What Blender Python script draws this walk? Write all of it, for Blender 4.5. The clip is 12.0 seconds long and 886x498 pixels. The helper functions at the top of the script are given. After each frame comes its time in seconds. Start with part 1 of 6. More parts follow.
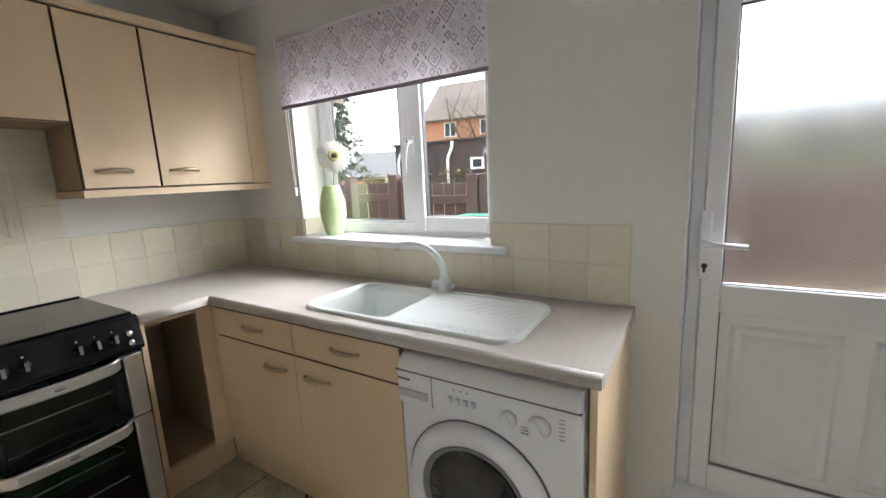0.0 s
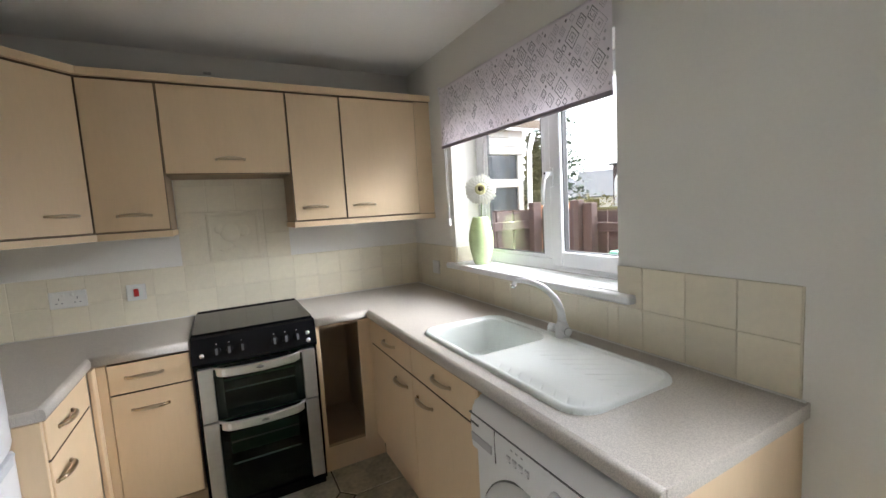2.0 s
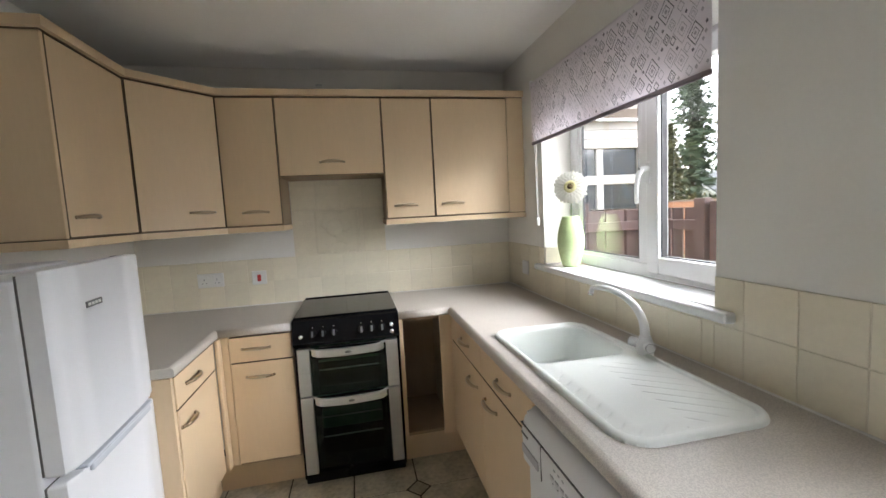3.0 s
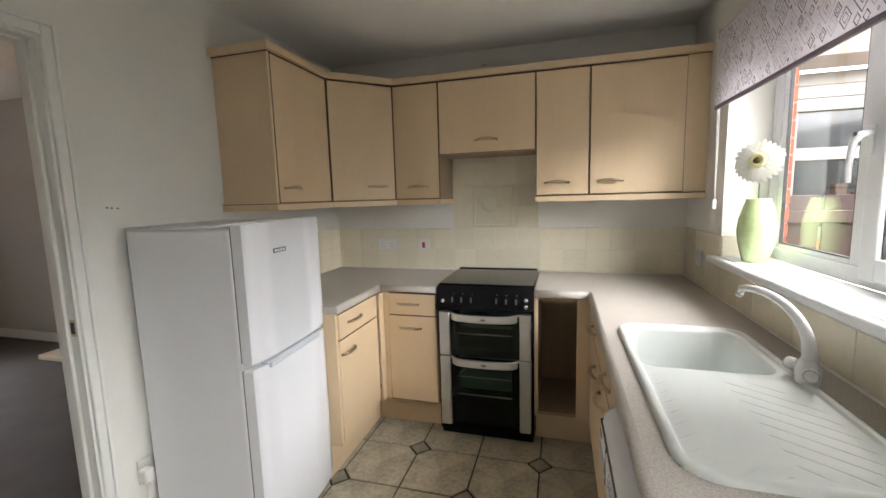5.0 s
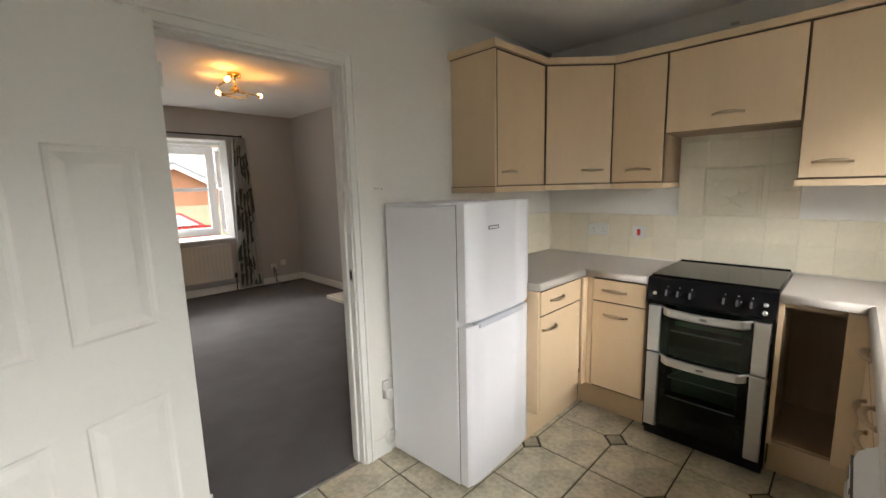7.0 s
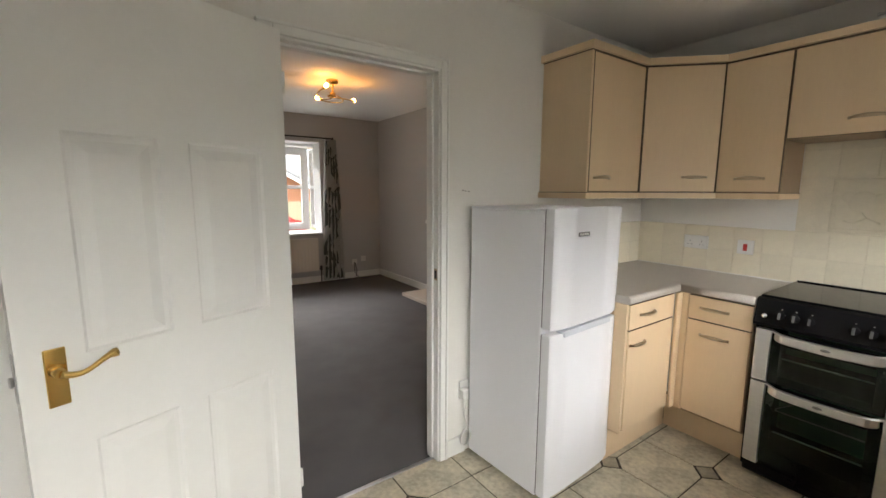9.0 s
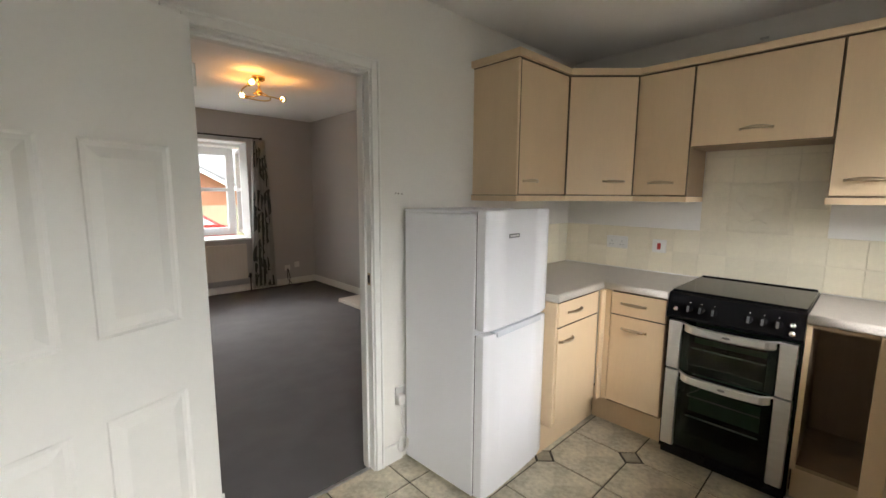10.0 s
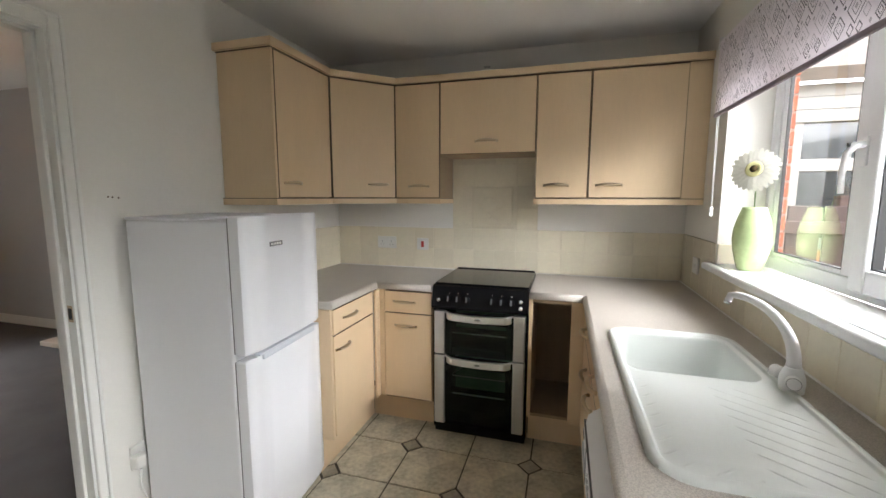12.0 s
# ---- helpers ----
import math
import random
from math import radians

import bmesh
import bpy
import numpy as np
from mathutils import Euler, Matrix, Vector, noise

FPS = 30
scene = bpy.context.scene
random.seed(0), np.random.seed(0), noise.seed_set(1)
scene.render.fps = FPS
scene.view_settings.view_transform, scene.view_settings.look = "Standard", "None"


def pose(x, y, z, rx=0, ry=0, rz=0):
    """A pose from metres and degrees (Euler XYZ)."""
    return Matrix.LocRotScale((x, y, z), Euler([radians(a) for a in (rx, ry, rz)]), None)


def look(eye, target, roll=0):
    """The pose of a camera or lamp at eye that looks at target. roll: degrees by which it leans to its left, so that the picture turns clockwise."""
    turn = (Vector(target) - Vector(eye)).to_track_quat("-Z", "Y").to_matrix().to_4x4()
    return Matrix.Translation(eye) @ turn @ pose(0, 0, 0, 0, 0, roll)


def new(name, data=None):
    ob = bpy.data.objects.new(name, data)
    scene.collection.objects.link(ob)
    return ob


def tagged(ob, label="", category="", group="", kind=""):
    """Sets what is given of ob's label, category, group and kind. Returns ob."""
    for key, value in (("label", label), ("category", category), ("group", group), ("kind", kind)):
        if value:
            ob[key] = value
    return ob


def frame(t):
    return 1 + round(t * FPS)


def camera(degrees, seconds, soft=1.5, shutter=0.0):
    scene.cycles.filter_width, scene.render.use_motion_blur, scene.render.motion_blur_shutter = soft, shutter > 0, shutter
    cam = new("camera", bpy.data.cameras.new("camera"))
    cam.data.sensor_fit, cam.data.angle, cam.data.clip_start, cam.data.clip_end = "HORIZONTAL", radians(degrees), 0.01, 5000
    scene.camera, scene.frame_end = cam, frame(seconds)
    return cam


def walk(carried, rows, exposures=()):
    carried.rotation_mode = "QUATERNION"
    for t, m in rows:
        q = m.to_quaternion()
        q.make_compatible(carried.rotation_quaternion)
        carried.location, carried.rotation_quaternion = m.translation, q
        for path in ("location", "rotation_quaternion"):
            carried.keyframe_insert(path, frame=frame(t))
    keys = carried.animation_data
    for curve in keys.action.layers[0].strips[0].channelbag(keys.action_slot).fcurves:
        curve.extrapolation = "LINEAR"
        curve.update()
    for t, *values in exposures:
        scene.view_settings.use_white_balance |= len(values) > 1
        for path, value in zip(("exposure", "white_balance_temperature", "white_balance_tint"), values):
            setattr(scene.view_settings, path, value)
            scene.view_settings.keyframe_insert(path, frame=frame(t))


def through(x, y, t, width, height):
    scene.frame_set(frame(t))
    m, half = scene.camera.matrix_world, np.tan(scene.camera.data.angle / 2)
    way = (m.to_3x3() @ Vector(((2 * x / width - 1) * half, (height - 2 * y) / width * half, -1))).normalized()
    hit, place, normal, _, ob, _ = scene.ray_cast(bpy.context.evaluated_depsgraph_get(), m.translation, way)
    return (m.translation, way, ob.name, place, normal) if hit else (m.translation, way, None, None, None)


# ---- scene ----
cam = camera(94.3, 12.0)
PATH = [
    (0, (1.336, 4.647, 1.398), (0.295, 6.32, 1.051), -2.7),
    (0.5, (1.37, 4.745, 1.402), (0.135, 6.293, 1.117), -3.0),
    (1, (1.416, 4.848, 1.412), (-0.013, 6.228, 1.178), -3.1),
    (1.5, (1.511, 4.923, 1.426), (-0.096, 6.095, 1.215), -3.3),
    (2, (1.603, 4.961, 1.444), (-0.152, 5.899, 1.242), -3.3),
    (2.5, (1.619, 5.042, 1.434), (-0.247, 5.737, 1.244), -3.3),
    (3, (1.648, 5.144, 1.44), (-0.302, 5.55, 1.257), -3.0),
    (5, (1.677, 5.464, 1.421), (-0.23, 4.918, 1.17), -1.6),
    (5.5, (1.682, 5.502, 1.422), (-0.141, 4.725, 1.154), -1.5),
    (6, (1.703, 5.532, 1.422), (-0.002, 4.527, 1.134), -1.6),
    (6.5, (1.734, 5.532, 1.423), (0.17, 4.322, 1.122), -1.6),
    (7, (1.758, 5.53, 1.416), (0.36, 4.131, 1.116), -1.4),
    (7.5, (1.793, 5.519, 1.412), (0.576, 3.959, 1.115), -1.1),
    (9.5, (1.82, 5.49, 1.416), (0.682, 3.87, 1.135), 0.3),
    (10, (1.782, 5.495, 1.411), (0.416, 4.057, 1.148), 0.4),
    (10.5, (1.745, 5.499, 1.419), (0.171, 4.293, 1.164), 0.3),
    (11, (1.714, 5.494, 1.418), (-0.024, 4.536, 1.17), 0.2),
    (11.5, (1.693, 5.495, 1.416), (-0.15, 4.759, 1.17), 0.1),
    (12, (1.681, 5.504, 1.414), (-0.222, 4.94, 1.167), 0.1),
]
EXPOSURES = [(0.0, 3.63, 5950, 10), (3.2, 3.63, 6050, 10), (5.0, 3.60, 6300, 10), (7.7, 3.69, 6500, 10), (10.0, 3.70, 6400, 10), (12.0, 3.64, 6200, 10)]
walk(cam, [(t, look(eye, target, roll)) for t, eye, target, roll in PATH], EXPOSURES)

# ---- world and light ----
world = bpy.data.worlds.new("world")
scene.world = world
world.use_nodes = True
_wn = world.node_tree.nodes
_sky = _wn.new("ShaderNodeTexSky")
_sky.sky_type = "NISHITA"
_sky.sun_disc = False
_sky.sun_elevation = radians(44)
_sky.sun_rotation = radians(281)
_sky.air_density, _sky.dust_density, _sky.ozone_density = 1.0, 4.0, 1.0
_grey = _wn.new("ShaderNodeHueSaturation")          # an overcast sky is nearly colourless
_grey.inputs["Saturation"].default_value = 0.15
world.node_tree.links.new(_sky.outputs[0], _grey.inputs["Color"])
world.node_tree.links.new(_grey.outputs[0], _wn["Background"].inputs[0])
_wn["Background"].inputs[1].default_value = 0.062
sun = new("sun", bpy.data.lights.new("sun", "SUN"))
sun.data.energy, sun.data.angle, sun.data.color = 0.5, radians(25), (1.0, 0.96, 0.9)
sun.matrix_world = look((-20, 4, 20), (0, 0, 0))
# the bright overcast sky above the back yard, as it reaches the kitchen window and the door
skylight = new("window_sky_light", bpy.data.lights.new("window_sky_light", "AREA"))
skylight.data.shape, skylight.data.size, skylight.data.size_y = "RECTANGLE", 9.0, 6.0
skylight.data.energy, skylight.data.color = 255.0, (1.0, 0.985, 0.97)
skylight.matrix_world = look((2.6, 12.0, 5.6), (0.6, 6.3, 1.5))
# the same sky in front of the living room bay
bay_light = new("bay_sky_light", bpy.data.lights.new("bay_sky_light", "AREA"))
bay_light.data.shape, bay_light.data.size, bay_light.data.size_y = "RECTANGLE", 7.0, 2.4
bay_light.data.energy, bay_light.data.color = 125.0, (1.0, 0.985, 0.97)
bay_light.matrix_world = look((0.9, -6.5, 4.9), (0.9, -1.4, 1.4))


# ---- materials ----
def material(name, color, rough=0.5, metal=0.0, vary=0.12, scale=6.0, stretch=(1, 1, 1), fine=120.0, bump=0.05, spots=0.0,
             coat=0.0, random_object=0.0, emit=None, spec=0.5):
    """A painted, wooden or mineral surface: two scales of variation in colour, a fine relief and uneven gloss."""
    m = bpy.data.materials.new(name)
    m.use_nodes = True
    n, l = m.node_tree.nodes, m.node_tree.links
    b = n["Principled BSDF"]
    tc, mp = n.new("ShaderNodeTexCoord"), n.new("ShaderNodeMapping")
    mp.inputs["Scale"].default_value = stretch
    l.new(tc.outputs["Object"], mp.inputs[0])
    big, small = n.new("ShaderNodeTexNoise"), n.new("ShaderNodeTexNoise")
    for t, s, d in ((big, scale, 3.0), (small, fine, 4.0)):
        t.inputs["Scale"].default_value, t.inputs["Detail"].default_value = s, d
        l.new(mp.outputs[0], t.inputs["Vector"])
    add = n.new("ShaderNodeMath")
    add.operation = "MULTIPLY_ADD"
    add.inputs[1].default_value = 0.6
    l.new(big.outputs["Fac"], add.inputs[0])
    half = n.new("ShaderNodeMath")
    half.operation = "MULTIPLY"
    half.inputs[1].default_value = 0.4
    l.new(small.outputs["Fac"], half.inputs[0])
    l.new(half.outputs[0], add.inputs[2])
    ramp = n.new("ShaderNodeMapRange")
    ramp.inputs["From Min"].default_value, ramp.inputs["From Max"].default_value = 0.3, 0.7
    ramp.inputs["To Min"].default_value, ramp.inputs["To Max"].default_value = 1 - vary, 1 + vary
    l.new(add.outputs[0], ramp.inputs[0])
    last = ramp.outputs[0]
    if spots:
        sp = n.new("ShaderNodeTexNoise")
        sp.inputs["Scale"].default_value, sp.inputs["Detail"].default_value = 330.0, 1.0
        l.new(tc.outputs["Object"], sp.inputs["Vector"])
        r2 = n.new("ShaderNodeMapRange")
        r2.inputs["From Min"].default_value, r2.inputs["From Max"].default_value = 0.38, 0.62
        r2.inputs["To Min"].default_value, r2.inputs["To Max"].default_value = 1 - spots, 1 + spots * 0.5
        l.new(sp.outputs["Fac"], r2.inputs[0])
        mu = n.new("ShaderNodeMath")
        mu.operation = "MULTIPLY"
        l.new(last, mu.inputs[0])
        l.new(r2.outputs[0], mu.inputs[1])
        last = mu.outputs[0]
    if random_object:
        oi, r3, mu = n.new("ShaderNodeObjectInfo"), n.new("ShaderNodeMapRange"), n.new("ShaderNodeMath")
        r3.inputs["To Min"].default_value, r3.inputs["To Max"].default_value = 1 - random_object, 1 + random_object
        l.new(oi.outputs["Random"], r3.inputs[0])
        mu.operation = "MULTIPLY"
        l.new(last, mu.inputs[0])
        l.new(r3.outputs[0], mu.inputs[1])
        last = mu.outputs[0]
    sc = n.new("ShaderNodeVectorMath")
    sc.operation = "SCALE"
    sc.inputs[0].default_value = color
    l.new(last, sc.inputs["Scale"])
    l.new(sc.outputs[0], b.inputs["Base Color"])
    rr = n.new("ShaderNodeMapRange")
    rv = 0.02 if rough < 0.36 else 0.08
    rr.inputs["To Min"].default_value, rr.inputs["To Max"].default_value = max(0.02, rough - rv), min(1.0, rough + rv)
    l.new(big.outputs["Fac"], rr.inputs[0])
    l.new(rr.outputs[0], b.inputs["Roughness"])
    b.inputs["Metallic"].default_value = metal
    b.inputs["Coat Weight"].default_value = coat
    b.inputs["Specular IOR Level"].default_value = spec
    if bump:
        bp = n.new("ShaderNodeBump")
        bp.inputs["Strength"].default_value, bp.inputs["Distance"].default_value = bump, 0.004
        l.new(small.outputs["Fac"], bp.inputs["Height"])
        l.new(bp.outputs[0], b.inputs["Normal"])
    if emit:
        b.inputs["Emission Color"].default_value = (*emit[:3], 1)
        b.inputs["Emission Strength"].default_value = emit[3]
    return m


def glass(name, color=(1, 1, 1), rough=0.0, wave=0.0, ior=1.45):
    m = bpy.data.materials.new(name)
    m.use_nodes = True
    n, l = m.node_tree.nodes, m.node_tree.links
    b = n["Principled BSDF"]
    b.inputs["Base Color"].default_value = (*color, 1)
    b.inputs["Transmission Weight"].default_value = 1.0
    b.inputs["Roughness"].default_value = rough
    b.inputs["IOR"].default_value = ior
    if wave:
        t, bp = n.new("ShaderNodeTexNoise"), n.new("ShaderNodeBump")
        t.inputs["Scale"].default_value, t.inputs["Detail"].default_value = 90.0, 2.0
        tc = n.new("ShaderNodeTexCoord")
        l.new(tc.outputs["Object"], t.inputs["Vector"])
        bp.inputs["Strength"].default_value, bp.inputs["Distance"].default_value = wave, 0.003
        l.new(t.outputs["Fac"], bp.inputs["Height"])
        l.new(bp.outputs[0], b.inputs["Normal"])
    return m


def cloth(name, color, through=0.5, vary=0.05):
    """A thin fabric that lets some light through."""
    m = bpy.data.materials.new(name)
    m.use_nodes = True
    n, l = m.node_tree.nodes, m.node_tree.links
    out = n["Material Output"]
    n.remove(n["Principled BSDF"])
    d, t, mix = n.new("ShaderNodeBsdfDiffuse"), n.new("ShaderNodeBsdfTranslucent"), n.new("ShaderNodeMixShader")
    w = n.new("ShaderNodeTexNoise")
    w.inputs["Scale"].default_value = 300.0
    tc = n.new("ShaderNodeTexCoord")
    l.new(tc.outputs["Object"], w.inputs["Vector"])
    r = n.new("ShaderNodeMapRange")
    r.inputs["To Min"].default_value, r.inputs["To Max"].default_value = 1 - vary, 1 + vary
    l.new(w.outputs["Fac"], r.inputs[0])
    s = n.new("ShaderNodeVectorMath")
    s.operation = "SCALE"
    s.inputs[0].default_value = color
    l.new(r.outputs[0], s.inputs["Scale"])
    l.new(s.outputs[0], d.inputs[0])
    l.new(s.outputs[0], t.inputs[0])
    mix.inputs[0].default_value = through
    l.new(d.outputs[0], mix.inputs[1])
    l.new(t.outputs[0], mix.inputs[2])
    l.new(mix.outputs[0], out.inputs[0])
    return m


M_WALL = material("grey_wall_paint", (0.77, 0.755, 0.705), 0.75, vary=0.03, scale=2.0, fine=90, bump=0.06)
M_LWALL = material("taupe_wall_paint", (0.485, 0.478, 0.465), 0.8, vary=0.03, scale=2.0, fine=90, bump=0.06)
M_CEIL = material("white_ceiling_paint", (0.90, 0.89, 0.865), 0.85, vary=0.02, scale=2.0, fine=60, bump=0.1)
M_GLOSS = material("white_gloss_paint", (0.78, 0.78, 0.74), 0.35, vary=0.02, scale=3.0, fine=40, bump=0.02)
M_UPVC = material("white_plastic_frame", (0.82, 0.825, 0.83), 0.3, vary=0.015, scale=3.0, fine=60, bump=0.0)
M_WOOD = material("pale_birch_laminate", (0.71, 0.54, 0.345), 0.5, vary=0.035, scale=4.0, stretch=(2.2, 2.2, 0.35), fine=40, bump=0.02)
# door birch at about half value: shade of the insides put into the colour
M_WOOD_IN = material("shaded_birch_carcass", (0.36, 0.255, 0.155), 0.55, vary=0.08, scale=5.0, stretch=(6, 6, 0.5), fine=40, bump=0.02)
M_EDGE = material("dark_brown_edging", (0.10, 0.06, 0.03), 0.5, vary=0.1, bump=0.0)
M_TOP = material("beige_speckled_laminate", (0.54, 0.495, 0.44), 0.45, vary=0.05, scale=8, fine=200, bump=0.03, spots=0.17)
M_TILE = material("cream_glazed_tile", (0.76, 0.70, 0.55), 0.22, vary=0.05, scale=9, fine=60, bump=0.04, random_object=0.05)
M_GROUT = material("cream_grout", (0.72, 0.66, 0.52), 0.8, vary=0.08, scale=12)
M_FLOOR = material("stone_look_floor_tile", (0.46, 0.415, 0.31), 0.38, vary=0.5, scale=7, fine=40, bump=0.05, random_object=0.08)
M_FGROUT = material("dark_floor_grout", (0.05, 0.04, 0.028), 0.8, vary=0.2, scale=20)
M_CARPET = material("dark_grey_carpet", (0.105, 0.098, 0.098), 0.95, vary=0.22, scale=4.0, fine=420, bump=0.6)
M_WHITE = material("white_enamel", (0.77, 0.775, 0.795), 0.36, vary=0.012, scale=3, fine=300, bump=0.02)
M_APPLIANCE = material("white_appliance_enamel", (0.80, 0.80, 0.80), 0.3, vary=0.012, scale=3, fine=300, bump=0.02)
M_SINK = material("white_moulded_sink", (0.75, 0.775, 0.745), 0.45, vary=0.015, scale=6, bump=0.0)
M_BLACK = material("black_enamel", (0.006, 0.006, 0.007), 0.14, vary=0.1, bump=0.0, spec=0.22)
M_BLACKGLASS = material("black_glass_lid", (0.006, 0.006, 0.006), 0.05, vary=0.05, bump=0.0, spec=0.22)
M_STEEL = material("brushed_steel", (0.62, 0.615, 0.61), 0.32, metal=1.0, vary=0.06, stretch=(1, 1, 14), fine=90, bump=0.02)
M_DSTEEL = material("dark_steel", (0.22, 0.22, 0.23), 0.28, metal=1.0, vary=0.05, bump=0.0)
M_NICKEL = material("champagne_nickel", (0.53, 0.42, 0.29), 0.28, metal=1.0, vary=0.05, bump=0.0)
M_CHROME = material("chrome", (0.75, 0.75, 0.76), 0.08, metal=1.0, vary=0.02, bump=0.0)
M_BRASS = material("polished_brass", (0.72, 0.50, 0.17), 0.16, metal=1.0, vary=0.06, bump=0.0)
M_GREEN = material("pale_green_vase_glass", (0.50, 0.62, 0.31), 0.15, vary=0.12, scale=10, fine=40, bump=0.02, coat=0.6)
M_PETAL = material("cream_petal", (0.85, 0.84, 0.75), 0.7, vary=0.06)
M_PETAL_IN = material("dark_flower_heart", (0.09, 0.06, 0.02), 0.9, vary=0.3, fine=600, bump=0.5)
M_YELLOW = material("yellow_flower_ring", (0.70, 0.67, 0.34), 0.8, vary=0.2, fine=600)
M_STEM = material("green_stem", (0.10, 0.16, 0.05), 0.6, vary=0.15)
M_SOCKET = material("white_socket_plastic", (0.74, 0.73, 0.69), 0.3, vary=0.02, bump=0.0)
M_RED = material("red_rocker", (0.45, 0.02, 0.015), 0.35, vary=0.05, bump=0.0)
M_DARK = material("dark_rubber", (0.02, 0.02, 0.02), 0.6, vary=0.1)
M_GREYPRINT = material("grey_print", (0.16, 0.16, 0.16), 0.6, vary=0.05, bump=0.0)
M_BLIND = cloth("mauve_white_blind_fabric", (0.86, 0.82, 0.845), 0.48)
M_PRINT = cloth("dark_grey_blind_print", (0.17, 0.165, 0.175), 0.30, 0.4)
M_PRINT2 = cloth("light_grey_blind_print", (0.50, 0.475, 0.49), 0.40, 0.3)
M_HEM = cloth("mauve_blind_hem", (0.40, 0.35, 0.38), 0.25)
M_CURT = cloth("grey_white_curtain_fabric", (0.46, 0.47, 0.45), 0.25)
M_LEAF = cloth("grey_leaf_print", (0.12, 0.135, 0.125), 0.2, 0.3)
M_GLASS = glass("window_glass")
M_FROST = glass("obscured_glass", (0.80, 0.80, 0.80), 0.20, 0.08)
M_OVEN = glass("tinted_oven_glass", (0.50, 0.66, 0.56), 0.02, ior=1.3)
M_DGLASS = glass("drum_door_glass", (0.35, 0.36, 0.36), 0.02)
M_BRICK = material("red_brick", (0.36, 0.105, 0.055), 0.85, vary=0.2, scale=20, fine=150, bump=0.3, random_object=0.2)
M_MORTAR = material("pale_mortar", (0.27, 0.20, 0.16), 0.9, vary=0.1, scale=30)
M_FENCE = material("brown_stained_timber", (0.080, 0.050, 0.044), 0.8, vary=0.25, scale=6, stretch=(5, 5, 0.6), fine=60, bump=0.2, random_object=0.15)
M_GRASS = material("pale_grass", (0.16, 0.17, 0.06), 0.95, vary=0.35, scale=1.2, fine=30, bump=0.5)
M_PAVE = material("buff_paving", (0.56, 0.45, 0.31), 0.9, vary=0.2, scale=3, fine=60, bump=0.2)
M_ASPHALT = material("grey_asphalt", (0.09, 0.09, 0.09), 0.9, vary=0.2, scale=2, fine=150, bump=0.3)
M_ROOF = material("brown_roof_tile", (0.10, 0.075, 0.055), 0.85, vary=0.25, scale=6, fine=60, bump=0.3)
M_DARKBRICK = material("mauve_brown_brickwork", (0.060, 0.042, 0.042), 0.85, vary=0.2, scale=9, fine=110, bump=0.2)
M_CREAM = material("cream_weatherboard", (0.30, 0.285, 0.265), 0.6, vary=0.05, scale=3)
M_OLIVE = material("olive_scrub", (0.15, 0.135, 0.05), 0.95, vary=0.35, scale=3, fine=40, bump=0.4)
# car glass: its pale blue base colour imitates the reflected sky
M_SKYPANE = material("sky_reflection_pane", (0.25, 0.34, 0.36), 0.08, vary=0.1, bump=0.0)
M_ROOFGREY = material("grey_roof_slate", (0.19, 0.195, 0.20), 0.8, vary=0.2, scale=6, fine=60, bump=0.3)
M_ORANGE = material("orange_brickwork", (0.46, 0.215, 0.125), 0.85, vary=0.15, scale=12, fine=120, bump=0.2)
M_RENDER = material("white_render", (0.72, 0.71, 0.68), 0.85, vary=0.05, scale=2)
M_BARK = material("grey_brown_bark", (0.10, 0.075, 0.055), 0.9, vary=0.3, scale=12, fine=60, bump=0.5)
M_CONIFER = material("conifer_green", (0.10, 0.135, 0.085), 0.85, vary=0.35, scale=6, fine=40, bump=0.2)
M_HEDGE = material("hedge_green", (0.105, 0.105, 0.05), 0.85, vary=0.35, scale=6, fine=40, bump=0.2)
M_CARRED = material("red_car_paint", (0.42, 0.03, 0.03), 0.2, vary=0.03, bump=0.0, coat=1.0)
M_DARKWIN = material("dark_window_pane", (0.03, 0.035, 0.04), 0.08, vary=0.1, bump=0.0)
M_GREENLID = material("green_plastic_lid", (0.03, 0.22, 0.12), 0.4, vary=0.05)
M_RAD = material("white_radiator_enamel", (0.70, 0.66, 0.58), 0.35, vary=0.02)
M_BULB = material("lit_bulb", (1, 0.9, 0.7), 0.4, vary=0.0, bump=0.0, emit=(1.0, 0.42, 0.09, 11.0))
M_HEARTH = material("pale_hearth_stone", (0.55, 0.48, 0.40), 0.5, vary=0.08)


# ---- building helpers ----
def box(bm, x0, x1, y0, y1, z0, z1, bevel=0.0, seg=1, mi=0):
    v = [bm.verts.new((x, y, z)) for z in (z0, z1) for y in (y0, y1) for x in (x0, x1)]
    fs = [bm.faces.new([v[i] for i in q]) for q in ((0, 2, 3, 1), (4, 5, 7, 6), (0, 1, 5, 4), (2, 6, 7, 3), (0, 4, 6, 2), (1, 3, 7, 5))]
    for f in fs:
        f.material_index = mi
    if bevel:
        es = list({e for f in fs for e in f.edges})
        r = bmesh.ops.bevel(bm, geom=es, offset=bevel, segments=seg, profile=0.5, affect="EDGES", clamp_overlap=True)
        for f in r["faces"]:
            f.material_index = mi
            f.smooth = seg > 1
    return bm


def prism(bm, pts, z0, z1, mi=0, smooth=False):
    """An upright prism on a closed outline."""
    lo, hi = [bm.verts.new((x, y, z0)) for x, y in pts], [bm.verts.new((x, y, z1)) for x, y in pts]
    n = len(pts)
    fs = [bm.faces.new(lo[::-1]), bm.faces.new(hi)]
    for i in range(n):
        f = bm.faces.new((lo[i], lo[(i + 1) % n], hi[(i + 1) % n], hi[i]))
        f.smooth = smooth
        fs.append(f)
    for f in fs:
        f.material_index = mi
    return bm


